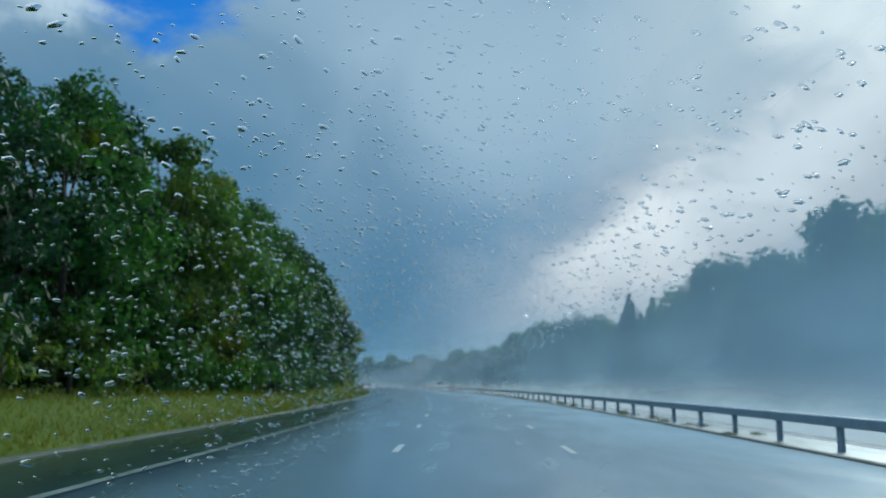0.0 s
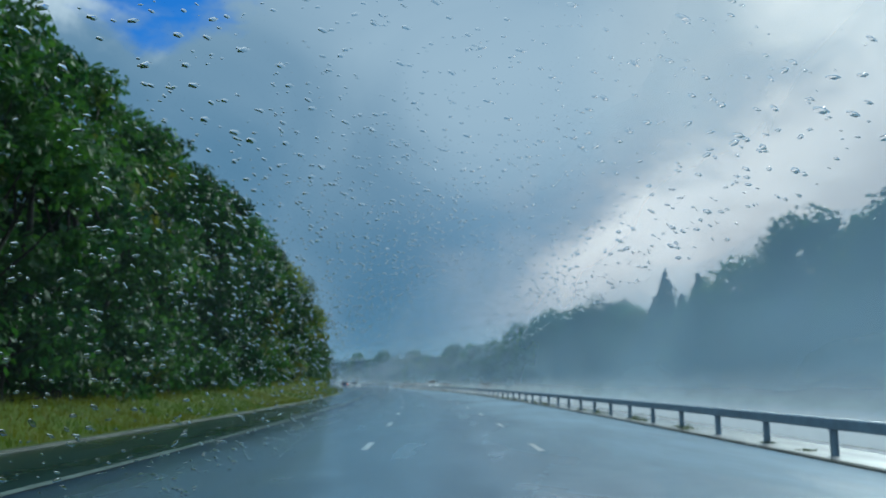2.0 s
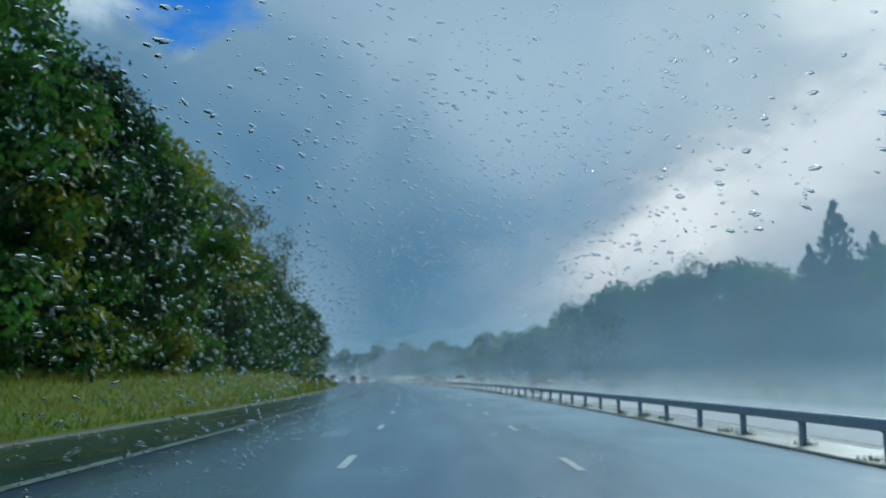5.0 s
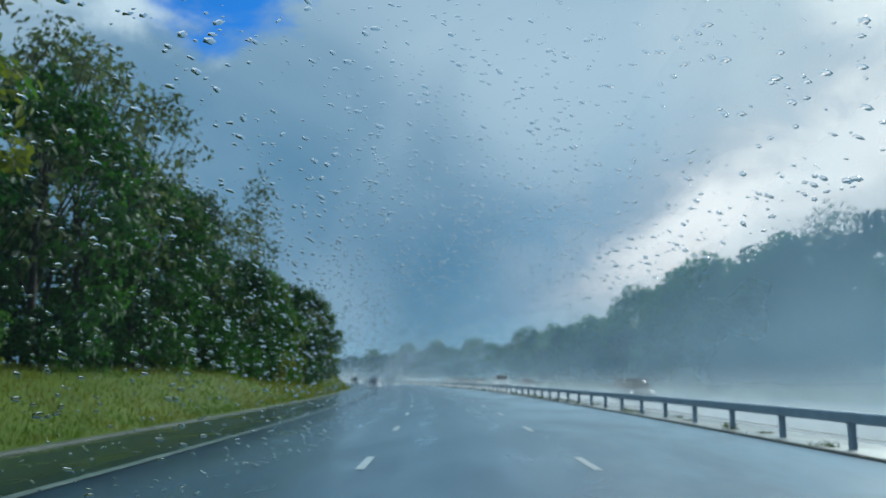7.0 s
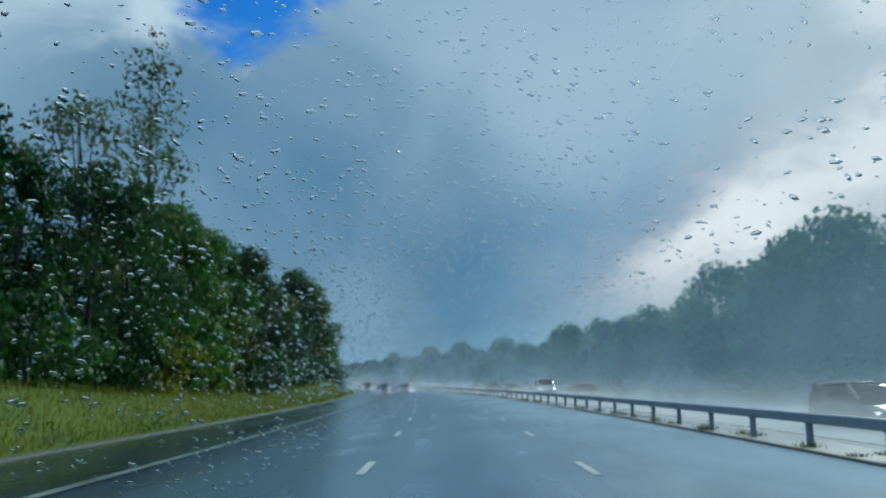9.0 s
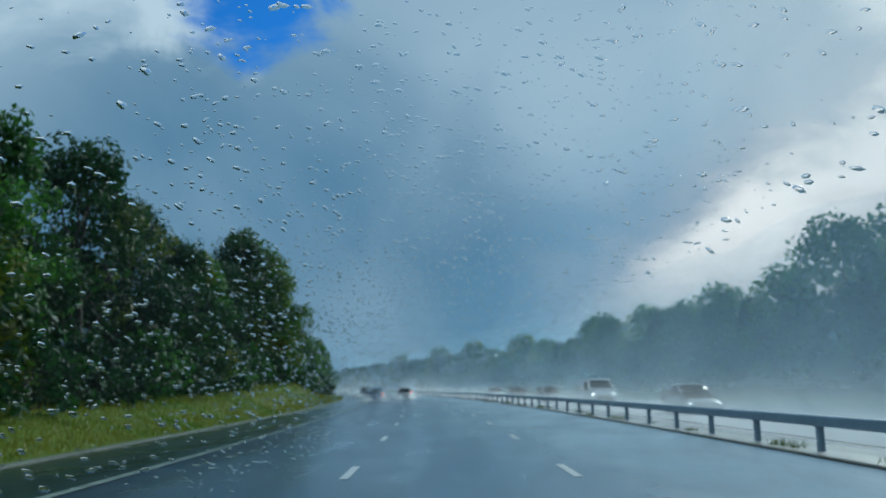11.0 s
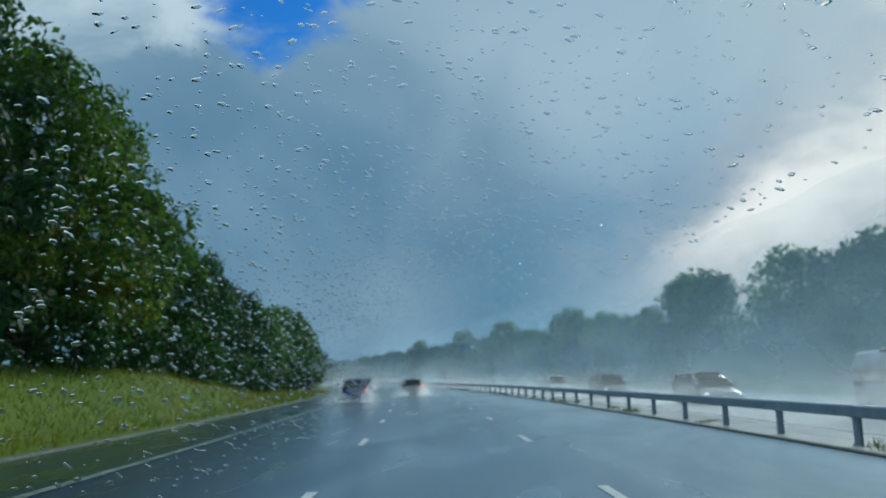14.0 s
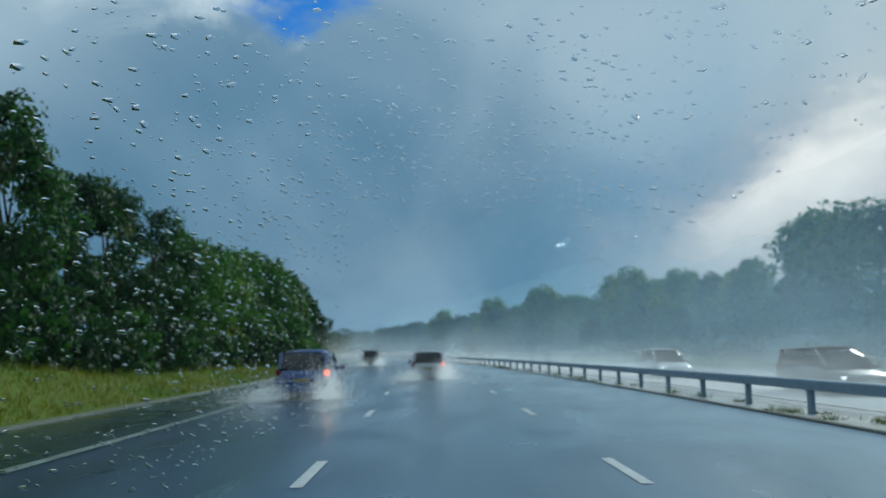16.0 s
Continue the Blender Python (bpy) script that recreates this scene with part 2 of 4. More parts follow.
def mist(name, thick, top, foot=0.0, scale=0.25, tint=(0.60, 0.85, 0.98), even=0.6, lanes=False, aside=False, fade=None, thins=0.6):
    """Haze, spray and glare painted on a mostly clear sheet, thicker low down and in drifts."""
    m, k = material(name)
    p = place(k)
    z = k.t.nodes.new("ShaderNodeSeparateXYZ")
    k.put(z.inputs[0], p)
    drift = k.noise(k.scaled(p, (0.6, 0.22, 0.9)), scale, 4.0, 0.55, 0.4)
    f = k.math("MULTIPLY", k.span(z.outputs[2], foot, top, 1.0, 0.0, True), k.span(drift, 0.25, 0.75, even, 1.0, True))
    # painted glare grows towards the right-hand lane
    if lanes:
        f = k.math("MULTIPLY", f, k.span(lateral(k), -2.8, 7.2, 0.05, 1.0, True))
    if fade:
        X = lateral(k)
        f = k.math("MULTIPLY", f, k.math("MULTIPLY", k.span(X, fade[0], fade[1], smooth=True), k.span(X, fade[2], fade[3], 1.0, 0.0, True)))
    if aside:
        # painted haze over the lanes on both sides, left clear along the camera's lane
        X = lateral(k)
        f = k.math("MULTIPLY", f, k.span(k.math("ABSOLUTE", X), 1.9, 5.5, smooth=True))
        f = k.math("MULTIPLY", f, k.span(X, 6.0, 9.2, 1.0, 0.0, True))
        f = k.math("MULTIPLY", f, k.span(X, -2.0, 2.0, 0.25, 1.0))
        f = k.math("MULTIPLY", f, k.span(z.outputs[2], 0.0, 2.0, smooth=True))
    # the painted haze weakens along the way
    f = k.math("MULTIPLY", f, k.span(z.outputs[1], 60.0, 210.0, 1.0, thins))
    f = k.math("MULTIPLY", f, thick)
    d = k.n("ShaderNodeBsdfDiffuse", Color=rgb(*tint))
    tr = k.n("ShaderNodeBsdfTranslucent", Color=rgb(*tint))
    half = k.n("ShaderNodeMixShader", Fac=0.5)
    k.t.links.new(d.outputs[0], half.inputs[1])
    k.t.links.new(tr.outputs[0], half.inputs[2])
    mx = k.n("ShaderNodeMixShader", Fac=f)
    clear = k.n("ShaderNodeBsdfTransparent")
    k.t.links.new(clear.outputs[0], mx.inputs[1])
    k.t.links.new(half.outputs[0], mx.inputs[2])
    finish(k, mx.outputs[0])
    return m


def droplets(name):
    """Fine white water in the air, lit from both sides."""
    m, k = material(name)
    d = k.n("ShaderNodeBsdfDiffuse", Color=rgb(0.90, 0.93, 0.95))
    tr = k.n("ShaderNodeBsdfTranslucent", Color=rgb(0.90, 0.93, 0.95))
    half = k.n("ShaderNodeMixShader", Fac=0.5)
    k.t.links.new(d.outputs[0], half.inputs[1])
    k.t.links.new(tr.outputs[0], half.inputs[2])
    finish(k, half.outputs[0])
    return m


def glowing(name, color, strength):
    m, k = material(name)
    s = k.n("ShaderNodeBsdfPrincipled", Base_Color=rgb(*color), Roughness=0.2)
    s.inputs["Emission Color"].default_value = rgb(*color)
    s.inputs["Emission Strength"].default_value = strength
    finish(k, s.outputs[0])
    return m


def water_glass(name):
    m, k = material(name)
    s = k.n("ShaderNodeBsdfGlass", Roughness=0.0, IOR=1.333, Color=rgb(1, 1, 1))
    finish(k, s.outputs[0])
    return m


def car_paint(name, color):
    m, k = material(name)
    p = k.n("ShaderNodeTexCoord").outputs["Object"]
    wet, dirt = k.noise(p, 45.0, 3.0, 0.6), k.noise(p, 2.5, 4.0, 0.6)
    col = k.mix(k.span(dirt, 0.4, 0.8, 0.0, 0.35), rgb(*color), rgb(0.10, 0.10, 0.10))
    s = k.n("ShaderNodeBsdfPrincipled", Base_Color=col, Metallic=0.25, Roughness=0.3, Normal=bump(k, wet, 0.25, 0.004))
    s.inputs["Coat Weight"].default_value = 0.8
    finish(k, s.outputs[0])
    return m


ASPHALT = asphalt("wet_asphalt", (0.008, 0.034, 0.072), 0.34)
SHOULDER = asphalt("wet_shoulder_asphalt", (0.014, 0.042, 0.048), 0.32)
MEDIAN = asphalt("wet_pale_concrete", (0.40, 0.40, 0.385), 0.40)
PAINT = plain("road_paint", (0.50, 0.52, 0.52), 0.35, vary=0.25, scale=3.0)
EDGE_PAINT = plain("wet_edge_paint", (0.15, 0.20, 0.19), 0.4, vary=0.5, scale=2.0)
OLD_PAINT = plain("worn_road_paint", (0.055, 0.075, 0.085), 0.75, vary=0.5, scale=2.0)
CONCRETE = plain("kerb_concrete", (0.075, 0.095, 0.075), 0.5, vary=0.4, scale=2.0, lift=0.3)
DARK_CONCRETE = plain("dark_concrete", (0.045, 0.055, 0.040), 0.6, vary=0.5, scale=1.2, lift=0.4)
GALVANISED = plain("galvanised_steel", (0.20, 0.28, 0.36), 0.62, 0.2, 0.25, 3.0)
GROUND = grassy("field_grass", (0.05, 0.08, 0.02), (0.09, 0.12, 0.03), (0.14, 0.15, 0.05))
BANK = grassy("bank_grass", (0.050, 0.104, 0.009), (0.096, 0.142, 0.011), (0.122, 0.134, 0.016))
BLADES = foliage("grass_blades", (0.050, 0.108, 0.008), (0.108, 0.168, 0.012), (0.142, 0.150, 0.018), 0.35, 0.3)
LEAF = foliage("broad_leaves", (0.007, 0.034, 0.015), (0.066, 0.165, 0.036), (0.135, 0.15, 0.02), 0.14, 0.38)
LEAF_PALE = foliage("willow_leaves", (0.017, 0.064, 0.026), (0.085, 0.180, 0.042), (0.15, 0.17, 0.03), 0.16, 0.38)
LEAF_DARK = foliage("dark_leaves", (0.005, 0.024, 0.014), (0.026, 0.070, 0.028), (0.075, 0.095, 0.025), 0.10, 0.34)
LEAF_OLIVE = foliage("olive_leaves", (0.020, 0.056, 0.014), (0.100, 0.165, 0.032), (0.17, 0.17, 0.03), 0.18, 0.40)
# lightened leaf tone, with haze on the slender trees put into the colour
LEAF_THIN = foliage("sparse_leaves", (0.055, 0.075, 0.055), (0.10, 0.125, 0.085), (0.10, 0.11, 0.06), 0.06)
BARK = bark_like("bark", (0.018, 0.016, 0.012), (0.058, 0.052, 0.042))
# road glare and haze put into the colour of sheets lying on the lanes
LANE_GLARE = mist("lane_splash", 0.82, 9.0, 1.0, 0.45, (0.68, 0.86, 0.98), even=0.5, lanes=True, thins=0.75)
# haze put on the left lane as a pale layer, fading out further on
LEFT_HAZE = mist("left_lane_haze", 0.17, 9.0, 1.0, 0.2, (0.56, 0.84, 0.98), even=0.7, fade=(-5.1, -3.6, -2.0, 1.6), thins=0.08)
# bright road glare and spray painted as one near-white layer
FAR_GLARE = mist("far_lane_glare", 0.97, 9.0, 1.0, 0.45, (0.95, 0.96, 0.97), even=0.8, thins=1.0)
# tints of upright sheets that stand in for haze in the air
MIST = mist("roadside_haze", 0.42, 9.5, 0.0, 0.25, (0.68, 0.88, 0.99), even=0.45, thins=0.9)
MIST_LOW = mist("low_spray", 0.60, 2.2, 0.4, 0.5, (0.90, 0.94, 0.97), thins=0.95)
MIST_FAR = mist("far_spray", 0.55, 6.0, 0.3, 0.15, (0.90, 0.95, 0.99))
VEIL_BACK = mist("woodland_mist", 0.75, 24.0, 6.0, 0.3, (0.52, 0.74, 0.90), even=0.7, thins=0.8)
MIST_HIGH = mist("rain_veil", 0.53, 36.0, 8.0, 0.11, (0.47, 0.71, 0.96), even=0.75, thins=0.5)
# distance haze put into thin sheets standing across the lanes
DRIFT = mist("drifting_spray", 0.075, 13.0, 2.0, 0.2, (0.62, 0.84, 0.97), even=0.4, aside=True, thins=0.5)
PLUME = droplets("spray_droplets")
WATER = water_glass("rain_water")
RUBBER = plain("tyre_rubber", (0.02, 0.02, 0.02), 0.6)
ALLOY = plain("wheel_alloy", (0.35, 0.35, 0.36), 0.3, 0.9)
GLASS = plain("dark_car_glass", (0.012, 0.015, 0.018), 0.06, vary=0.05)
TRIM = plain("black_plastic", (0.025, 0.025, 0.027), 0.5)
PLATE = plain("plate_plastic", (0.22, 0.19, 0.08), 0.4)
RED_LAMP = glowing("tail_lamp", (1.0, 0.13, 0.03), 2.0)
DIM_LAMP = glowing("tail_lamp_off", (0.14, 0.012, 0.010), 0.03)
HEAD_LAMP = glowing("head_lamp", (0.95, 0.97, 1.0), 4.0)
CAR_LAMP = glowing("dipped_head_lamp", (0.90, 0.93, 1.0), 0.9)


# ---- mesh helpers ----
def mesh_of(name, verts, faces, mat, smooth=False):
    me = bpy.data.meshes.new(name)
    me.from_pydata([tuple(v) for v in verts], [], faces)
    me.materials.append(mat)
    if smooth:
        me.polygons.foreach_set("use_smooth", [True] * len(me.polygons))
    me.update()
    return me


def part(name, bm, mat, parent, label="", smooth=False):
    """Links a bmesh, or a mesh, as one mesh object under a thing or part."""
    if isinstance(bm, bmesh.types.BMesh):
        me = bpy.data.meshes.new(name)
        bmesh.ops.recalc_face_normals(bm, faces=bm.faces)
        bm.to_mesh(me)
        bm.free()
        me.materials.append(mat)
        if smooth:
            me.polygons.foreach_set("use_smooth", [True] * len(me.polygons))
    else:
        me = bm
    ob = new(name, me)
    ob.parent = parent
    return tagged(ob, label)


def box(x0, x1, y0, y1, z0, z1, bevel=0.0):
    bm = bmesh.new()
    bmesh.ops.create_cube(bm, size=1.0)
    for v in bm.verts:
        v.co = Vector(((x0 + x1) / 2 + v.co.x * (x1 - x0), (y0 + y1) / 2 + v.co.y * (y1 - y0), (z0 + z1) / 2 + v.co.z * (z1 - z0)))
    if bevel:
        bmesh.ops.bevel(bm, geom=bm.edges[:], offset=bevel, segments=2, affect="EDGES")
    return bm


def strip(name, section, s0, s1, step, mat, closed=False):
    """A band along the road: section is a list of (X, z), swept from s0 to s1."""
    n = int((s1 - s0) / step) + 1
    m = len(section)
    verts = [at(s0 + (s1 - s0) * i / (n - 1), X, z) for i in range(n) for X, z in section]
    faces = []
    for i in range(n - 1):
        for j in range(m if closed else m - 1):
            a, b = i * m + j, i * m + (j + 1) % m
            faces.append((a, b, b + m, a + m))
    if closed:
        faces += [tuple(reversed(range(m))), tuple(range((n - 1) * m, n * m))]
    return new(name, mesh_of(name, verts, faces, mat))


def structure(ob, label, category):
    return tagged(ob, label, category, kind="structure")


# ---- ground and carriageways ----
S0, S1 = -70.0, 640.0
bm = bmesh.new()
bmesh.ops.create_grid(bm, x_segments=40, y_segments=40, size=3500)
me = bpy.data.meshes.new("ground")
bm.to_mesh(me)
bm.free()
me.materials.append(GROUND)
ground = new("ground", me)
ground.location = (0, 300, -0.12)
structure(ground, "rough green field grass reaching the horizon", "ground")

road = strip("road", [(-5.35, -0.03), (-5.3, 0.0), (7.2, 0.0), (7.2, -0.1)], S0, S1, 4, ASPHALT)
structure(road, "wet dark asphalt motorway carriageway with three lanes", "road")
shoulder = strip("hard_shoulder", [(-8.2, -0.1), (-8.2, -0.006), (-5.3, -0.006)], S0, S1, 4, SHOULDER)
structure(shoulder, "wet black asphalt hard shoulder beside the grass", "hard shoulder")
median = strip("central_reservation", [(7.2, -0.1), (7.2, 0.012), (8.9, 0.012), (8.9, -0.1)], S0, S1, 4, MEDIAN)
structure(median, "pale wet paved central reservation under the barrier", "central reservation")
far_road = strip("far_road", [(8.9, -0.1), (8.9, 0.0), (24.2, 0.0), (24.2, -0.1)], S0, S1, 4, ASPHALT)
structure(far_road, "wet opposite motorway carriageway under a painted glare sheet", "road")
kerb = strip("kerb", [(-8.36, -0.1), (-8.36, 0.03), (-8.34, 0.045), (-8.25, 0.045), (-8.22, 0.03), (-8.2, -0.1)], S0, S1, 4, CONCRETE)
structure(kerb, "low pale concrete kerb between shoulder and grass bank", "kerb")
kerb_2 = strip("median_kerb", [(7.12, -0.05), (7.12, 0.015), (7.14, 0.035), (7.30, 0.035), (7.32, 0.0)], S0, S1, 4, DARK_CONCRETE)
structure(kerb_2, "low dark greenish concrete edge of the central reservation", "kerb")
for X in (-5.23, 9.55, 20.6):
    line = strip("edge_line", [(X - 0.1, 0.017), (X + 0.1, 0.017)], S0, S1, 4, EDGE_PAINT if X < 0 else OLD_PAINT)
    structure(line, "solid white edge line painted on wet asphalt", "road marking")

# lane dashes, 2 m long every 9 m
dash = mesh_of("lane_dash", [(-0.07, -1, 0), (0.07, -1, 0), (0.07, 1, 0), (-0.07, 1, 0)], [(0, 1, 2, 3)], PAINT)
for X, parent in ((-1.53, road), (2.12, road), (13.2, far_road), (16.9, far_road)):
    for i in range(-4, 44):
        ob = part("lane_dash", dash, PAINT, parent)
        ob.matrix_basis = on_road(-0.6 + 9 * i, X, 0.008)

# left bank, with its crest rising and falling, and the woodland floor behind it
CREST = [(-70, 1.1), (0, 1.1), (60, 0.6), (105, 1.35), (135, 1.6), (150, 0.95), (180, 0.75), (207, 1.45), (222, 1.9), (232, 1.3), (245, 0.6), (270, 0.5), (640, 0.8)]


def crest(s):
    return float(np.interp(s, [c[0] for c in CREST], [c[1] for c in CREST]))


SHAPE = [(-8.36, 0.0), (-8.9, 0.10), (-9.6, 0.36), (-10.4, 0.70), (-11.2, 0.95), (-12.2, 1.05), (-14, 1.15), (-20, 1.3), (-60, 1.5)]


def bank_height(s, X):
    z = float(np.interp(-X, [-q[0] for q in SHAPE], [q[1] for q in SHAPE])) * crest(s)
    return z + 0.02 + 0.10 * noise.noise((s * 0.35, X * 0.5, 3.0)) * min(1.0, max(0.0, (-8.4 - X)))


cols = [-8.36 - 0.22 * i for i in range(22)] + [-14, -16, -20, -30, -60]
rows_s = list(np.arange(S0, S1, 1.5))
verts = [at(s, X, bank_height(s, X) if X < -8.37 else 0.02) for s in rows_s for X in cols]
m = len(cols)
faces = [(i * m + j, i * m + j + 1, (i + 1) * m + j + 1, (i + 1) * m + j) for i in range(len(rows_s) - 1) for j in range(m - 1)]
verge = new("verge", mesh_of("verge", verts, faces, BANK, True))
structure(verge, "yellow-green grass bank rising from the kerb to the trees", "grass verge")
floor_right = strip("far_verge", [(24.2, -0.05), (25.5, 0.05), (28, 0.5), (32, 0.9), (70, 1.4)], S0, S1, 4, BANK)
structure(floor_right, "grassy verge behind the opposite carriageway", "grass verge")

# blades of grass on the bank
rng = np.random.default_rng(5)
verts, faces = [], []
for i in range(64000):
    s = rng.uniform(14, 290)
    X = -8.45 - abs(rng.normal(0, 1.6)) if i % 3 else rng.uniform(-12.8, -8.45)
    if X < -13.2:
        continue
    z = bank_height(s, X)
    tall = rng.uniform(0.07, 0.24) * (1.0 + 0.6 * (X < -11))
    a = rng.uniform(0, math.pi)
    dx, dy = math.cos(a) * 0.018, math.sin(a) * 0.018
    lean = rng.uniform(-0.10, 0.10, 2)
    p = at(s, X, z - 0.02)
    n = len(verts)
    verts += [(p.x - dx, p.y - dy, p.z), (p.x + dx, p.y + dy, p.z), (p.x + lean[0], p.y + lean[1], p.z + tall)]
    faces.append((n, n + 1, n + 2))
tufts = new("grass", mesh_of("grass", verts, faces, BLADES))
tagged(tufts, "uneven tufts of wet yellow-green grass on the bank", "grass", kind="stuff")

# ---- safety barrier ----
barrier = new("safety_barrier")
tagged(barrier, "grey galvanised steel box-beam crash barrier on posts", "crash barrier", kind="structure")
BX = 7.85
beam = strip("beam", [(BX - 0.07, 0.52), (BX - 0.10, 0.55), (BX - 0.10, 0.71), (BX - 0.07, 0.74), (BX + 0.07, 0.74), (BX + 0.10, 0.71), (BX + 0.10, 0.55), (BX + 0.07, 0.52)], S0, S1, 3.2, GALVANISED, True)
beam.parent = barrier
bm = box(-0.05, 0.05, -0.03, 0.03, 0.0, 0.53, 0.008)
for x in (-0.05, 0.05):
    q = box(x - 0.012, x + 0.012, -0.055, 0.055, 0.0, 0.53)
    tmp = bpy.data.meshes.new("flange")
    q.to_mesh(tmp)
    q.free()
    bm.from_mesh(tmp)
    bpy.data.meshes.remove(tmp)
post_mesh = part("post", bm, GALVANISED, barrier).data
plate_mesh = part("bracket", box(-0.085, 0.085, -0.09, 0.09, 0.50, 0.53, 0.006), GALVANISED, barrier).data
first = [o for o in barrier.children if o.name in ("post", "bracket")]
for i in range(-18, 180):
    s = 17.2 + 3.2 * i
    for me, nm in ((post_mesh, "post"), (plate_mesh, "bracket")):
        if i == -18:
            ob = [o for o in first if o.name == nm][0]
        else:
            ob = part(nm, me, GALVANISED, barrier)
        ob.matrix_basis = on_road(s, BX)


# weeds at the foot of the barrier
verts, faces = [], []
for i in range(120):
    s, X, big = rng.uniform(4, 300), BX + rng.normal(0, 0.22), rng.uniform(0.3, 1.0)
    for j in range(70):
        p = at(s + rng.normal(0, 0.24 * big), X + rng.normal(0, 0.12), 0.012)
        a, tall = rng.uniform(0, math.pi), rng.uniform(0.06, 0.26) * big
        dx, dy = math.cos(a) * 0.010, math.sin(a) * 0.010
        lean = rng.uniform(-0.10, 0.10, 2)
        n = len(verts)
        verts += [(p.x - dx, p.y - dy, p.z), (p.x + dx, p.y + dy, p.z), (p.x + lean[0], p.y + lean[1], p.z + tall)]
        faces.append((n, n + 1, n + 2))
weeds = new("weeds", mesh_of("weeds", verts, faces, LEAF_THIN))
tagged(weeds, "scattered weeds growing at the foot of the barrier", "weeds", kind="stuff")

# ---- trees ----
def limb(bm, a, b, r0, r1, sides=6):
    a, b = Vector(a), Vector(b)
    d = (b - a).normalized()
    u = d.orthogonal().normalized()
    v = d.cross(u)
    rings = []
    for p, r in ((a, r0), (b, r1)):
        rings.append([bm.verts.new(p + u * r * math.cos(2 * math.pi * i / sides) + v * r * math.sin(2 * math.pi * i / sides)) for i in range(sides)])
    for i in range(sides):
        j = (i + 1) % sides
        bm.faces.new((rings[0][i], rings[0][j], rings[1][j], rings[1][i]))


def build_tree(name, seed, tall, wide, leaves, leaf_size, mat, low=0.12, slim=1.0, label="", clumps=70, cone=False, stout=1.0):
    """A tapered trunk with limbs, and a crown of clumps of leaves with an uneven outline and gaps."""
    rng = np.random.default_rng(seed)
    tree = new(name)
    tagged(tree, label, "tree")
    bm = bmesh.new()
    knots = [Vector((0, 0, -0.4))]
    for i in range(1, 7):
        knots.append(Vector((rng.normal(0, 0.12) * i * 0.5, rng.normal(0, 0.12) * i * 0.5, tall * 0.9 * i / 6)))
    girth = (0.013 * tall + 0.05) * stout
    for i in range(6):
        limb(bm, knots[i], knots[i + 1], girth * (1 - i / 6.5), girth * (1 - (i + 1) / 6.5), 8)
    centres = []
    for i in range(clumps):
        h = low + (1 - low) * (rng.uniform(0, 1) ** 0.85)
        # fullest a third of the way up, narrowing to a rounded top
        u = (h - low) / (1 - low)
        reach = wide * slim * (0.72 + 0.28 * math.sin(math.pi * min(1, u * 1.3))) * math.sqrt(max(0.03, 1 - max(0, u - 0.35) ** 2 / 0.46))
        if cone:
            u = rng.uniform(0, 1) ** 1.4
            h = low + (1 - low) * u
            reach = wide * slim * (1.0 - 0.99 * u)
        a = rng.uniform(0, 2 * math.pi)
        lobe = 1.0 + 0.22 * math.sin(3 * a + seed) + 0.15 * math.sin(5 * a + 2 * seed + 6 * u)
        r = reach * lobe * (0.35 + 0.65 * math.sqrt(rng.uniform(0, 1)))
        centres.append((r * math.cos(a), r * math.sin(a), h * tall * 0.97, 0.55 + 0.55 * rng.uniform()))
    for c in centres[::6]:
        k0 = min(5, max(1, int(c[2] / tall * 5)))
        base = knots[k0 - 1].lerp(knots[k0], 0.5)
        mid = base.lerp(Vector(c[:3]), 0.55) + Vector((0, 0, -0.25))
        limb(bm, base, mid, girth * 0.38, girth * 0.22, 5)
        limb(bm, mid, c[:3], girth * 0.22, 0.02, 4)
    part("trunk", bm, BARK, tree, smooth=True)
    cc = np.array(centres)
    which = rng.integers(0, len(cc), leaves)
    spread = cc[which, 3] * (wide / 3.2) * 0.62 * (0.55 - 0.53 * cc[which, 2] / tall if cone else 1.0)
    d = rng.normal(0, 1, (leaves, 3))
    d /= np.linalg.norm(d, axis=1)[:, None]
    rad = rng.uniform(0.25, 1, leaves) ** 0.5 * 1.5
    pos = cc[which, :3] + d * (rad * spread)[:, None] * np.array([1, 1, 0.8])
    nrm = d * 0.8 + np.array([0, 0, 0.5]) + rng.normal(0, 0.5, (leaves, 3))
    nrm /= np.linalg.norm(nrm, axis=1)[:, None]
    side = np.cross(nrm, rng.normal(0, 1, (leaves, 3)))
    side /= np.linalg.norm(side, axis=1)[:, None]
    along = np.cross(nrm, side)
    along[:, 2] -= 0.25
    size = leaf_size * rng.uniform(0.55, 1.3, leaves)[:, None]
    v = np.empty((leaves, 4, 3))
    v[:, 0] = pos - along * size * 0.6
    v[:, 1] = pos + side * size * 0.36 + nrm * size * 0.08
    v[:, 2] = pos + along * size * 0.6
    v[:, 3] = pos - side * size * 0.36 + nrm * size * 0.08
    v[:, :, 2] = np.maximum(v[:, :, 2], -0.1)
    idx = np.arange(leaves * 4).reshape(-1, 4)
    me = bpy.data.meshes.new("crown")
    me.from_pydata(v.reshape(-1, 3).tolist(), [], idx.tolist())
    me.materials.append(mat)
    part("crown", me, mat, tree)
    return tree


KINDS = {}


def tree_kind(key, **given):
    ob = build_tree(**given)
    KINDS[key] = (ob, given["tall"], [])


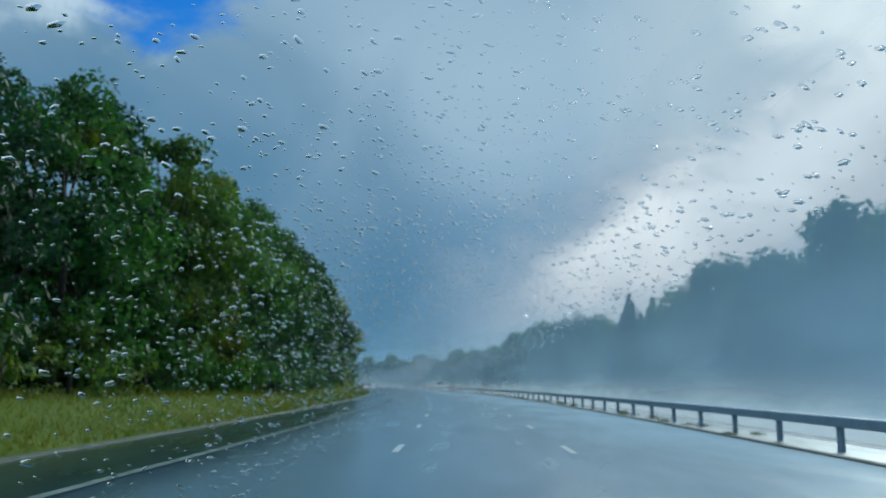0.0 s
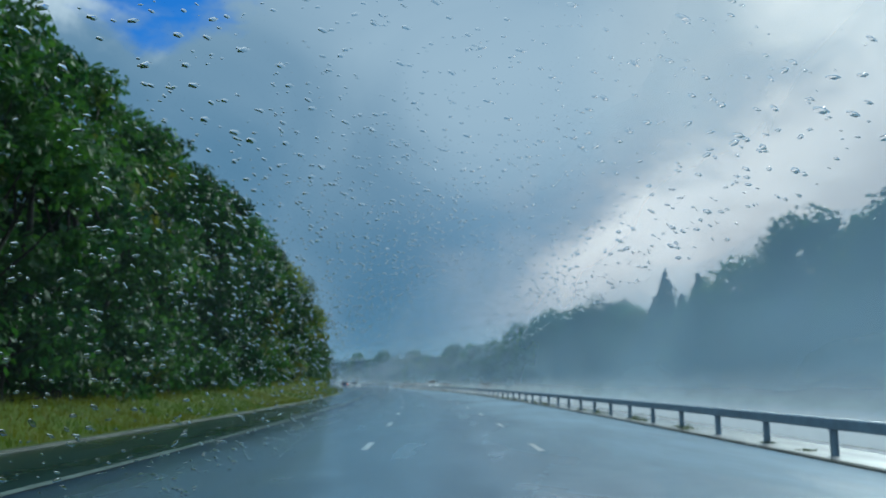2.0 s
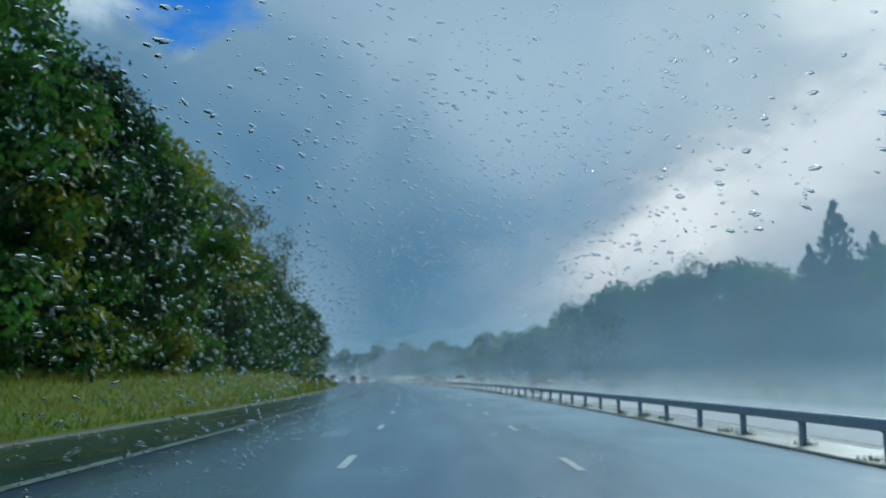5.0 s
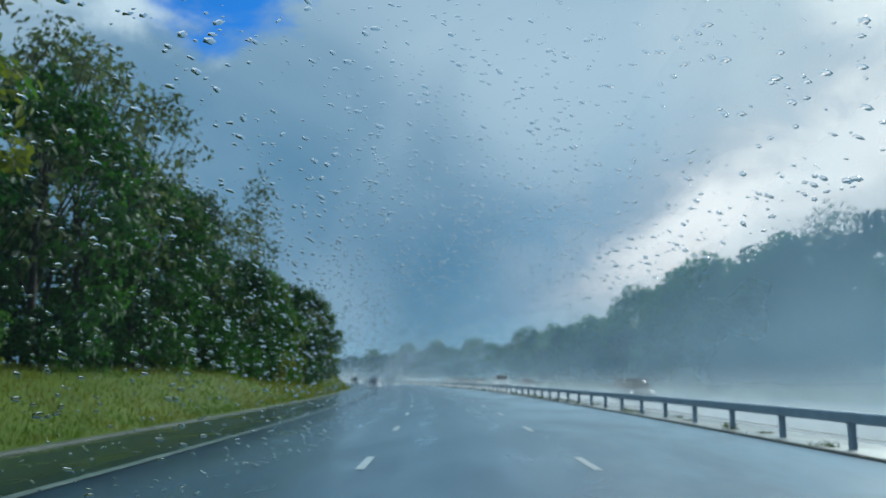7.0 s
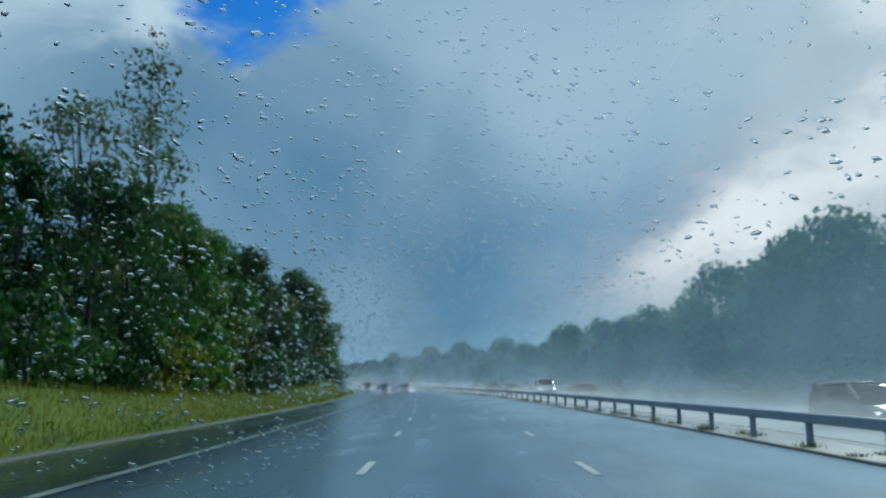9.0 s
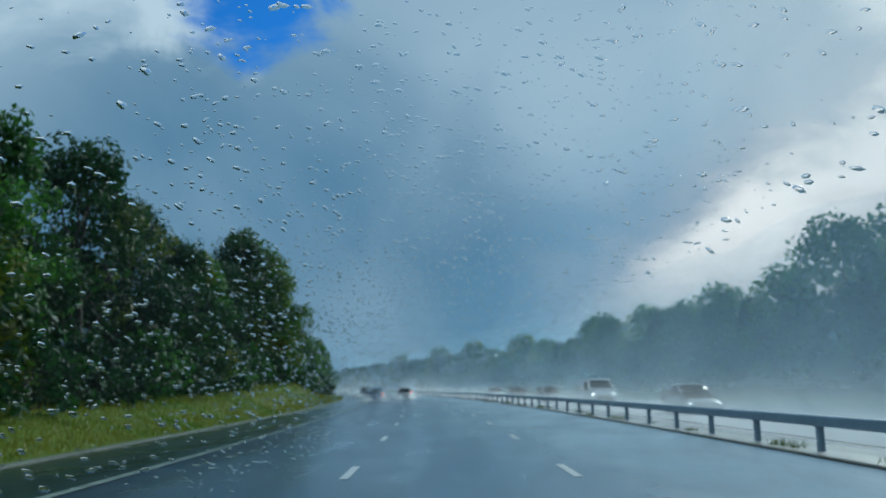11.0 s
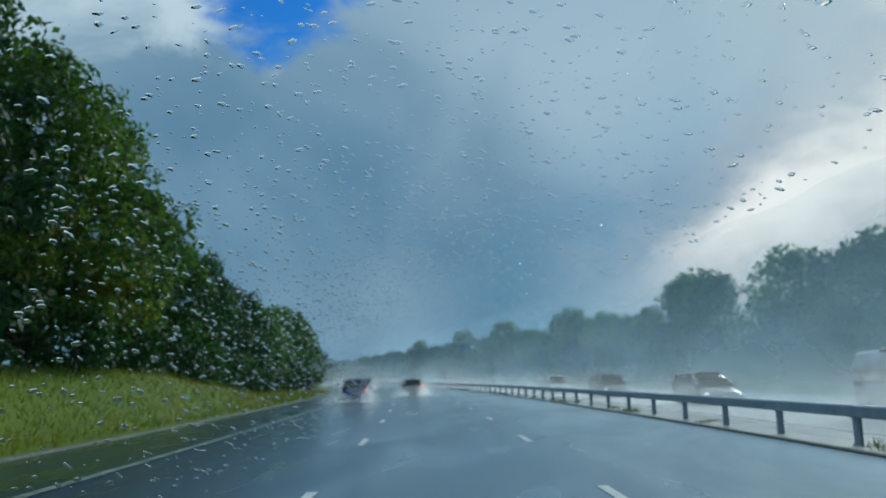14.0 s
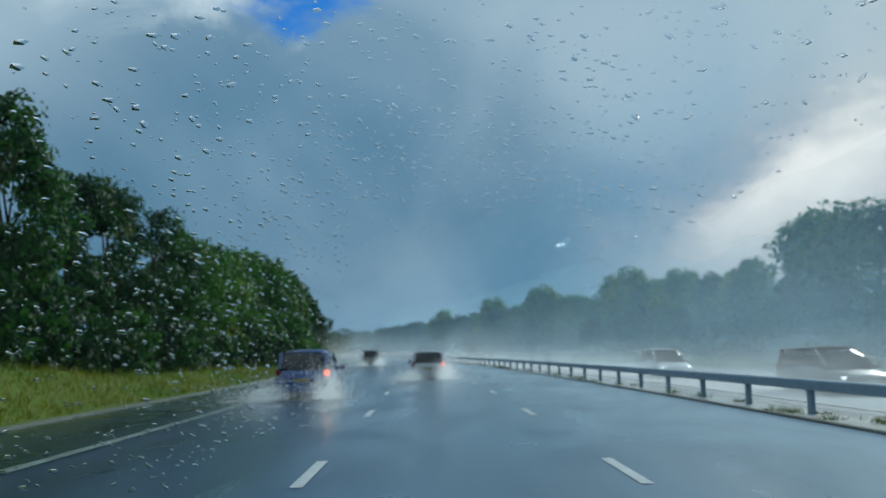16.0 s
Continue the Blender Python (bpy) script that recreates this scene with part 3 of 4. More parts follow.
tree_kind("oak", name="broadleaf_tree", seed=1, tall=12, wide=4.2, leaves=7500, leaf_size=0.26, mat=LEAF, low=0.05, label="tall dark-green broadleaf tree in wet leaf on the bank")
tree_kind("ash", name="broadleaf_tree", seed=2, tall=12, wide=3.7, leaves=7500, leaf_size=0.26, mat=LEAF_PALE, low=0.04, label="fresh green broadleaf tree with yellowing tips at the wood's edge")
tree_kind("dark", name="broadleaf_tree", seed=3, tall=12, wide=4.0, leaves=7500, leaf_size=0.26, mat=LEAF_DARK, low=0.03, label="very dark green broadleaf tree in the wood")
tree_kind("elm", name="broadleaf_tree", seed=4, tall=12, wide=3.4, leaves=7500, leaf_size=0.26, mat=LEAF, low=0.05, label="upright green broadleaf tree with olive patches")
tree_kind("olive", name="broadleaf_tree", seed=13, tall=12, wide=4.0, leaves=7500, leaf_size=0.26, mat=LEAF_OLIVE, low=0.04, label="tall olive-green broadleaf tree beginning to turn yellow")
tree_kind("slim", name="slender_tree", seed=5, tall=16, wide=3.2, leaves=900, leaf_size=0.24, mat=LEAF_THIN, low=0.25, slim=0.6, label="slender half-bare tree rising above the others", clumps=46, stout=0.45)
tree_kind("thin", name="sparse_tree", seed=6, tall=13, wide=3.6, leaves=1700, leaf_size=0.25, mat=LEAF_THIN, low=0.25, label="thin-leaved tree with bare twigs against the sky", clumps=60, stout=0.6)
tree_kind("far_oak", name="broadleaf_tree", seed=7, tall=12, wide=5.2, leaves=3300, leaf_size=0.48, mat=LEAF_PALE, low=0.04, label="rounded green broadleaf tree behind the opposite carriageway", clumps=80)
tree_kind("far_ash", name="broadleaf_tree", seed=8, tall=12, wide=4.6, leaves=3100, leaf_size=0.48, mat=LEAF_DARK, low=0.03, label="dark rounded tree in a hazy row beyond the road", clumps=80)
tree_kind("back", name="broadleaf_tree", seed=12, tall=12, wide=4.8, leaves=1100, leaf_size=0.95, mat=LEAF_DARK, low=0.03, label="dark green broadleaf tree in the wood", clumps=60)
tree_kind("far_pine", name="conifer_tree", seed=9, tall=13, wide=4.8, leaves=4800, leaf_size=0.34, mat=LEAF_DARK, low=0.05, slim=0.95, cone=True, label="pointed dark conifer standing out of the tree row", clumps=600)
tree_kind("shrub", name="shrub", seed=10, tall=3.4, wide=2.3, leaves=1100, leaf_size=0.26, mat=LEAF, low=0.0, label="low leafy green shrub at the foot of the wood", clumps=40)
tree_kind("shrub_pale", name="shrub", seed=11, tall=3.0, wide=2.0, leaves=1100, leaf_size=0.26, mat=LEAF_PALE, low=0.0, label="pale green leafy shrub at the edge of the grass", clumps=36)


tree_kind("shrub_dark", name="shrub", seed=14, tall=3.2, wide=2.2, leaves=1100, leaf_size=0.26, mat=LEAF_DARK, low=0.0, label="dark green leafy shrub at the foot of the wood", clumps=40)
tree_kind("shrub_olive", name="shrub", seed=15, tall=3.2, wide=2.1, leaves=1100, leaf_size=0.26, mat=LEAF_OLIVE, low=0.0, label="yellow-green leafy shrub at the edge of the wood", clumps=40)


def plant(key, s, X, tall, turn, group):
    ob, height, used = KINDS[key]
    z = bank_height(s, X) if X < 0 else float(np.interp(X, [24, 25.5, 28, 32, 70], [0, 0.05, 0.5, 0.9, 1.4]))
    z -= 0.05
    m = on_road(s, X, z, turn, (tall - z) / height)
    if not used:
        used.append(1)
        ob.matrix_basis = m
    else:
        ob = copy_thing(ob, m)
        ob.scale = m.to_scale()
    tagged(ob, group=group)
    return ob


# height of the wood's skyline along the road
LEFT = [(0, 9.5), (20, 10.3), (30, 12.4), (45, 13.6), (60, 13.6), (72, 14.6), (84, 14.2), (98, 14.8), (106, 13.4), (115, 12.4), (124, 12.0), (132, 11.0), (140, 11.5),
        (147, 9.6), (158, 10.3), (170, 10.6), (176, 10.4), (186, 11.3), (193, 9.6), (200, 9.6), (206, 10.2), (211, 13.4), (217, 14.4), (221, 14.8), (225, 10.6), (240, 9.4), (252, 9.4),
        (262, 8.7), (272, 8.2), (285, 9.7), (330, 10.4), (640, 12)]
RIGHT = [(0, 15), (60, 15.6), (68, 13.8), (90, 15.2), (100, 14.0), (112, 12.6), (121, 14.4), (130, 12.3), (145, 12.9), (155, 15.2), (164, 13.6), (185, 14.8), (200, 14.2), (209, 11.6), (218, 10.6),
         (228, 11.8), (234, 10.9), (250, 12.3), (258, 10.4), (264, 10.8), (274, 12.9), (283, 12.2), (290, 10.6), (304, 10.8), (320, 12.1), (345, 10.0), (365, 13.2), (400, 13.0), (440, 12.6), (640, 13)]


def skyline(table, s):
    return float(np.interp(s, [q[0] for q in table], [q[1] for q in table]))


rnd = random.Random(11)
s = 19.0
while s < 420:
    tall = skyline(LEFT, s) * rnd.uniform(0.97, 1.07)
    key = rnd.choice(["oak", "ash", "elm", "oak", "dark", "elm"] if s < 165 else ["oak", "dark", "elm", "dark", "elm", "dark"])
    if 34 < s < 66:
        key = rnd.choice(["ash", "olive", "ash", "oak"])
    if 211 < s < 225:
        key = rnd.choice(["olive", "olive", "ash"])
    if s > 262:
        key = "far_oak" if s < 300 else "back"
    plant(key, s, -14.6 + rnd.uniform(-0.9, 0.9), tall, rnd.uniform(0, 360), "trees on the left bank")
    s += rnd.uniform(3.7, 5.2) if s < 300 else 7.0
s = 28.0
while s < 400:
    plant("back", s, -19.8 + rnd.uniform(-1.2, 1.2), skyline(LEFT, s) * rnd.uniform(0.8, 0.95), rnd.uniform(0, 360), "trees on the left bank")
    s += rnd.uniform(6.5, 8.5)
s = 8.0
while s < 330:
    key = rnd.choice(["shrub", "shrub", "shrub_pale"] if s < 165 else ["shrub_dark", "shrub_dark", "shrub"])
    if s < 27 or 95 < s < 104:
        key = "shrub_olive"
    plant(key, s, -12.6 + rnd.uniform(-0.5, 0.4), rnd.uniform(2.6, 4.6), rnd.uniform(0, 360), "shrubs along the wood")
    s += rnd.uniform(2.6, 4.2)
plant("slim", 157.0, -14.0, 18.4, 30, "slender trees")
plant("slim", 161.0, -15.2, 16.5, 130, "slender trees")
for s, X, tall in ((118.0, -15.6, 16.0), (123.5, -15.0, 15.2), (127.5, -15.6, 16.0), (131.5, -14.6, 15.6), (153.0, -15.6, 14.0)):
    plant("thin", s, X, tall, s * 7, "slender trees")
s = 52.0
while s < 560:
    tall = skyline(RIGHT, s) * rnd.uniform(0.88, 1.0)
    key = rnd.choice(["far_oak", "far_ash", "far_oak"])
    if s > 400:
        key = "back"
    plant(key, s, 36.0 + rnd.uniform(-1.5, 1.5), tall, rnd.uniform(0, 360), "trees beyond the road")
    s += rnd.uniform(5.2, 7.5)
s = 46.0
while s < 560:
    plant("back", s, 30.5 + rnd.uniform(-0.8, 0.8), skyline(RIGHT, s) * rnd.uniform(0.42, 0.62), rnd.uniform(0, 360), "trees beyond the road")
    s += rnd.uniform(6.0, 9.0)
for s, tall in ((117.0, 13.2), (121.3, 15.6), (126.5, 13.6), (131.7, 17.4), (136.0, 14.2)):
    plant("far_pine", s, 36.0, tall, rnd.uniform(0, 360), "conifers beyond the road")
for s, tall in ((69, 17.6), (83, 15.6), (97, 17.2), (110, 14.8), (149, 13.8), (167, 15.2), (174, 14.9), (188, 16.3), (195, 15.8), (204, 14.2), (212, 15.3), (222, 12.6), (236, 12.7), (245, 11.8), (258, 12.7), (280, 13.5), (284, 13.0), (329, 13.5), (336, 13.0), (378, 15.0), (418, 15.4), (470, 15.0)):
    plant("far_oak", s, 36.0, tall, rnd.uniform(0, 360), "trees beyond the road")
for s, tall in ((66, 16.0), (100, 16.4), (104, 16.0)):
    plant("thin", s, 35.5, tall, rnd.uniform(0, 360), "thin trees beyond the road")


for s, tall in ((157, 16.6), (160, 17.5), (162.5, 17.2)):
    plant("slim", s, 35.5, tall, s * 11, "slender trees")


# woodland edge that closes the distance where the road bends away
def far_wood(name, s0, s1, X0, X1, table, n, label):
    rng = np.random.default_rng(int(abs(X0)) + 3)
    s, X = rng.uniform(s0, s1, n), rng.uniform(X0, X1, n)
    tops = np.interp(s, [q[0] for q in table], [q[1] for q in table]) * (0.64 + 0.25 * np.sin(s * 0.55 + 1.3 * np.sin(s * 0.21)) ** 2)
    z = tops * rng.uniform(0, 1, n) ** 0.7
    a = s / R
    pos = np.stack([-R + (R + X) * np.cos(a), (R + X) * np.sin(a), z], 1)
    nrm = rng.normal(0, 1, (n, 3)) + np.array([0, -0.4, 0.5])
    nrm /= np.linalg.norm(nrm, axis=1)[:, None]
    side = np.cross(nrm, rng.normal(0, 1, (n, 3)))
    side /= np.linalg.norm(side, axis=1)[:, None]
    along = np.cross(nrm, side)
    size = rng.uniform(0.5, 1.1, n)[:, None]
    v = np.stack([pos - along * size, pos + side * size * 0.6, pos + along * size, pos - side * size * 0.6], 1)
    me = bpy.data.meshes.new(name)
    me.from_pydata(v.reshape(-1, 3).tolist(), [], np.arange(n * 4).reshape(-1, 4).tolist())
    me.materials.append(LEAF_DARK)
    return tagged(new(name, me), label, "woodland", kind="stuff")


far_wood("far_woodland", 400, 640, -26, -13, LEFT, 9000, "distant hazy woodland along the bend of the road")
far_wood("far_woodland", 540, 760, 5, 45, RIGHT, 15000, "distant hazy woodland closing the view down the road")
far_wood("far_woodland", 20, 560, 40, 52, RIGHT, 16000, "dense dim woodland behind the tree row")


# ---- vehicles ----
def loft(sections):
    """A skin through closed rings of points, capped at both ends."""
    bm = bmesh.new()
    rings = [[bm.verts.new(p) for p in ring] for ring in sections]
    n = len(rings[0])
    for a, b in zip(rings, rings[1:]):
        for i in range(n):
            bm.faces.new((a[i], a[(i + 1) % n], b[(i + 1) % n], b[i]))
    bm.faces.new(list(reversed(rings[0])))
    bm.faces.new(rings[-1])
    return bm


def ring(y, half, z0, z1, r, tuck=0.0):
    """A rounded cross-section of a car body at y: half width, bottom, top, corner radius, upper inward lean."""
    pts = []
    for sx in (1, -1):
        arc = [(half - 0.10, z0), (half - 0.02, z0 + 0.07), (half, z0 + (z1 - z0) * 0.55), (half - tuck - r * 0.3, z1 - r), (half - tuck - r, z1 - r * 0.25), (half * 0.5, z1)]
        pts += [(sx * x, y, z) for x, z in (arc if sx == 1 else reversed(arc))]
    return pts


def wheel(parent, x, y, r, side):
    w = new("wheel")
    w.parent = parent
    w.location = (x, y, r)
    bm = bmesh.new()
    prof = [(-0.10, r * 0.62), (-0.105, r * 0.88), (-0.08, r), (0.08, r), (0.105, r * 0.88), (0.10, r * 0.62)]
    rings = []
    for i in range(20):
        a = 2 * math.pi * i / 20
        rings.append([bm.verts.new((px, pr * math.cos(a), pr * math.sin(a))) for px, pr in prof])
    for i in range(20):
        a, b = rings[i], rings[(i + 1) % 20]
        for j in range(len(prof) - 1):
            bm.faces.new((a[j], a[j + 1], b[j + 1], b[j]))
    part("tyre", bm, RUBBER, w, smooth=True)
    bm = bmesh.new()
    for i in range(5):
        a = 2 * math.pi * i / 5
        d, e = Vector((0, math.cos(a), math.sin(a))), Vector((0, -math.sin(a), math.cos(a)))
        q = [side * 0.07 * Vector((1, 0, 0)) + d * u * r + e * v * r for u, v in ((0.1, -0.1), (0.62, -0.09), (0.62, 0.09), (0.1, 0.1))]
        f = [bm.verts.new(p) for p in q] + [bm.verts.new(p - Vector((side * 0.04, 0, 0))) for p in q]
        bm.faces.new(f[:4])
        bm.faces.new(f[4:])
        for j in range(4):
            bm.faces.new((f[j], f[(j + 1) % 4], f[4 + (j + 1) % 4], f[4 + j]))
    part("rim", bm, ALLOY, w)


def vehicle(name, length, width, tall, paint, label, kind="hatch", tail=None, head=None, category="car"):
    """A road vehicle that points along +y, standing on the origin."""
    car = new(name)
    tagged(car, label, category, "traffic")
    h, L = width / 2, length / 2
    van = kind == "van"
    belt = tall * (0.60 if not van else 0.55)
    low = 0.20
    nose = belt * (0.80 if not van else 0.95)
    st = [(-L, h * 0.86, low + 0.10, belt * 0.92), (-L + 0.10, h * 0.95, low, belt * 0.99), (-L * 0.55, h, low, belt), (0, h, low, belt), (L * 0.45, h, low, belt * 0.98),
          (L * 0.62, h * 0.99, low, nose + 0.06), (L - 0.25, h * 0.94, low, nose * 0.92), (L - 0.06, h * 0.86, low + 0.06, nose * 0.80), (L, h * 0.74, low + 0.14, nose * 0.66)]
    body = part("body", loft([ring(y, hw, a, b, 0.14, 0.02) for y, hw, a, b in st]), paint, car, smooth=True)
    if van:
        cab = [(-L + 0.03, 0.94, 0.88), (-L * 0.5, 0.96, 0.90), (L * 0.26, 0.96, 0.90), (L * 0.42, 0.94, 0.84), (L * 0.74, 0.92, 0.10)]
    elif kind == "saloon":
        cab = [(-L * 0.78, 0.86, 0.05), (-L * 0.52, 0.84, 0.92), (-L * 0.1, 0.84, 1.0), (L * 0.18, 0.84, 0.94), (L * 0.55, 0.88, 0.05)]
    else:
        cab = [(-L + 0.06, 0.90, 0.12), (-L + 0.30, 0.86, 0.90), (-L * 0.2, 0.84, 1.0), (L * 0.16, 0.84, 0.95), (L * 0.55, 0.90, 0.05)]
    rings_g, rings_r = [], []
    for y, wf, up_f in cab:
        z1 = belt + (tall - belt) * up_f
        rings_g.append(ring(y, h * wf, belt - 0.12, z1 - 0.02, 0.10, 0.10 * up_f + 0.02))
    green = part("greenhouse" if not van else "load_body", loft(rings_g), GLASS if not van else paint, car, "dark tinted windows" if not van else "", True)
    for y, wf, up_f in cab[1:4]:
        z1 = belt + (tall - belt) * up_f
        rings_r.append(ring(y, h * wf - 0.10 * up_f - 0.02, z1 - (0.10 if van else 0.13), z1 + 0.012, 0.07, 0.05))
    part("roof", loft(rings_r), paint, car, smooth=True)
    if van:
        ya, za, yb, zb = L * 0.42, belt + (tall - belt) * 0.84 - 0.02, L * 0.74, belt + (tall - belt) * 0.10 - 0.02
        slope = []
        for u, hw in ((0.10, h * 0.74), (0.94, h * 0.84)):
            y, z = ya + (yb - ya) * u, za + (zb - za) * u
            slope.append([(-hw, y, z - 0.05), (hw, y, z - 0.05), (hw * 0.97, y + 0.02, z + 0.03), (-hw * 0.97, y + 0.02, z + 0.03)])
        part("windscreen", loft(slope), GLASS, car)
        part("grille", box(-h * 0.50, h * 0.50, L - 0.10, L + 0.03, nose * 0.50, nose * 0.66, 0.02), TRIM, car)
        for sx in (1, -1):
            part("side_window", loft([[(sx * (h * f) - 0.02, L * 0.10, z), (sx * (h * f) + 0.02, L * 0.10, z), (sx * (h * f) + 0.02, y, z), (sx * (h * f) - 0.02, y, z)] for f, z, y in ((0.955, belt + 0.04, L * 0.60), (0.92, tall * 0.84, L * 0.40))]), GLASS, car)
    else:
        for sx in (1, -1):
            part("pillar", loft([[(sx * (h * 0.78) + dx, y + dy, z) for dx, dy in ((-0.05, -0.05), (0.06, -0.05), (0.06, 0.05), (-0.05, 0.05))] for y, z in ((-L + 0.12, belt - 0.03), (-L + 0.34, tall - 0.10))]), paint, car)
            part("pillar", loft([[(sx * w + dx, y + dy, z) for dx, dy in ((-0.04, -0.05), (0.04, -0.05), (0.04, 0.05), (-0.04, 0.05))] for w, y, z in ((h * 0.86, L * 0.52, belt - 0.02), (h * 0.76, L * 0.16, tall - 0.11))]), paint, car)
    part("rear_bumper", box(-h * 0.90, h * 0.90, -L - 0.06, -L + 0.22, low + 0.02, low + 0.36, 0.05), TRIM if van else paint, car)
    part("front_bumper", box(-h * 0.84, h * 0.84, L - 0.25, L + 0.05, low + 0.02, low + 0.30, 0.05), TRIM if van else paint, car)
    part("number_plate", box(-0.26, 0.26, -L - 0.075, -L - 0.055, 0.52, 0.63, 0.004), PLATE, car)
    part("front_plate", box(-0.26, 0.26, L + 0.045, L + 0.065, 0.36, 0.47, 0.004), PAINT, car)
    part("underbody", box(-h * 0.85, h * 0.85, -L * 0.92, L * 0.92, 0.16, 0.30, 0.02), TRIM, car)
    for sx in (1, -1):
        lit = (tail == "both") or (tail == "right" and sx == 1)
        part("tail_light", box(sx * h * 0.84 - 0.08, sx * h * 0.84 + 0.08, -L - 0.02, -L + 0.16, belt * 0.78, belt * 0.97, 0.03), RED_LAMP if lit else DIM_LAMP, car, "glowing red tail light" if lit else "dim red tail light")
        part("headlight", box(sx * h * 0.76 - 0.11, sx * h * 0.76 + 0.11, L - 0.30, L - 0.08, nose * 0.68, nose * 0.82, 0.05), HEAD_LAMP if head and van else CAR_LAMP if head else ALLOY, car, "bright white headlight" if head else "clear headlight")
        part("mirror", box(sx * (h + 0.05) - 0.10, sx * (h + 0.05) + 0.10, L * 0.38, L * 0.38 + 0.12, belt - 0.08, belt + 0.08, 0.03), paint if not van else TRIM, car)
        for y in (-L * 0.60, L * 0.62):
            wheel(car, sx * (h - 0.12), y, 0.32 if not van else 0.34, sx)
    return car


DARK_BLUE = car_paint("dark_blue_paint", (0.008, 0.048, 0.210))
SILVER = car_paint("silver_paint", (0.36, 0.38, 0.40))
WHITE = car_paint("white_paint", (0.66, 0.68, 0.70))
GREY = car_paint("grey_paint", (0.10, 0.11, 0.12))
blue_car = vehicle("hatchback_car", 4.2, 1.78, 1.50, DARK_BLUE, "dark blue hatchback with a lit orange-red tail light on wet road", tail="right")
blue_car.matrix_basis = on_road(241.5, -4.0)
grey_car = vehicle("estate_car", 4.4, 1.80, 1.46, SILVER, "silver-grey hatchback throwing up white spray in the middle lane", tail="right")
grey_car.matrix_basis = on_road(257.5, 0.15)
third = vehicle("tall_car", 4.4, 1.84, 1.72, GREY, "dark tall car far ahead in the spray", kind="hatch")
third.matrix_basis = on_road(303.0, -3.8)
van = vehicle("panel_van", 5.1, 1.98, 2.05, WHITE, "white panel van with a bright headlight on the far carriageway", kind="van", head=True, category="van")
van.matrix_basis = on_road(208.3, 13.2, 0, 180)
for s, X, paint, kind, nm, tag in ((146.0, 13.0, GREY, "hatch", "oncoming_car", "dark oncoming car with lit headlights beyond the barrier"),
                                   (187.0, 12.8, SILVER, "saloon", "oncoming_car", "silver oncoming saloon with a bright roof beyond the barrier"),
                                   (223.0, 12.5, SILVER, "hatch", "oncoming_car", "silver oncoming hatchback in spray beyond the barrier"),
                                   (239.5, 12.5, GREY, "hatch", "oncoming_car", "grey oncoming hatchback beyond the barrier"),
                                   (256.0, 12.5, WHITE, "saloon", "oncoming_car", "white oncoming saloon in spray beyond the barrier")):
    ob = vehicle(nm, 4.3, 1.8, 1.47, paint, tag, kind=kind, head=True)
    ob.matrix_basis = on_road(s, X, 0, 180)


# ---- spray, haze sheets and drops ----
def bank_of_mist(name, s0, s1, X, top, mat, label, step=3.0, levels=9, swell=1.0):
    """An upright sheet of painted haze beside the road, its crest and face uneven."""
    n = int((s1 - s0) / step) + 1
    verts = []
    for i in range(n):
        s = s0 + i * step
        crest_z = top * (0.86 + 0.14 * noise.noise((s * 0.05, X, 0.0)))
        for j in range(levels):
            z = crest_z * j / (levels - 1)
            verts.append(at(s, X + swell * noise.noise((s * 0.08, z * 0.25, X)), z + 0.02))
    faces = [(i * levels + j, (i + 1) * levels + j, (i + 1) * levels + j + 1, i * levels + j + 1) for i in range(n - 1) for j in range(levels - 1)]
    ob = new(name, mesh_of(name, verts, faces, mat, True))
    ob.visible_shadow = False
    return tagged(ob, label, "spray", kind="stuff")


# sheets that put haze before and behind the far trees
bank_of_mist("rain_veil", -40, 620, 19.5, 34.0, MIST_HIGH, "thin sheet painting blue-grey rain haze before the far trees")
bank_of_mist("woodland_mist", 20, 560, 39.3, 22.0, VEIL_BACK, "pale sheet painting haze behind the far tree row")
bank_of_mist("spray_mist", -40, 620, 17.5, 14.0, MIST, "pale sheet painting spray haze along the far carriageway's edge")
bank_of_mist("spray_mist", -40, 620, 9.6, 3.7, MIST_LOW, "thin low spray drifting over the far carriageway", levels=5, swell=0.3)
# flat sheets just above the asphalt that paint its glare and haze
lane_sheet = strip("lane_splash", [(-5.2, 0.004), (-1.0, 0.004), (3.0, 0.004), (7.1, 0.004)], -60, 620, 4, LANE_GLARE)
lane_sheet.visible_shadow = False
# whitens the far carriageway in place of its glare
far_glare = strip("lane_splash", [(9.0, 0.016), (14.0, 0.016), (19.0, 0.016), (24.0, 0.016)], -60, 620, 4, FAR_GLARE)
far_glare.visible_shadow = False
# lightens the left lane with painted haze
left_haze_sheet = strip("lane_splash", [(-5.1, 0.012), (-3.0, 0.012), (-1.0, 0.012), (1.6, 0.012)], -60, 300, 4, LEFT_HAZE)
left_haze_sheet.visible_shadow = False
tagged(left_haze_sheet, "pale sheet painting spray haze on the left lane", "spray", kind="stuff")
tagged(far_glare, "near-white sheet painting glare and spray on the opposite carriageway", "spray", kind="stuff")
tagged(lane_sheet, "pale sheet painting glare and haze on the wet lanes", "spray", kind="stuff")


def across(name, s, X0, X1, z1, mat, label):
    verts = [at(s + 2.0 * math.sin(i), X0 + (X1 - X0) * i / 16, z * z1 * (0.9 + 0.1 * math.sin(2.3 * i))) for i in range(17) for z in (0.01, 0.33, 0.66, 1.0)]
    faces = [(4 * i + j, 4 * i + 4 + j, 4 * i + 5 + j, 4 * i + 1 + j) for i in range(16) for j in range(3)]
    ob = new(name, mesh_of(name, verts, faces, mat, True))
    ob.visible_shadow = False
    return tagged(ob, label, "spray", kind="stuff")


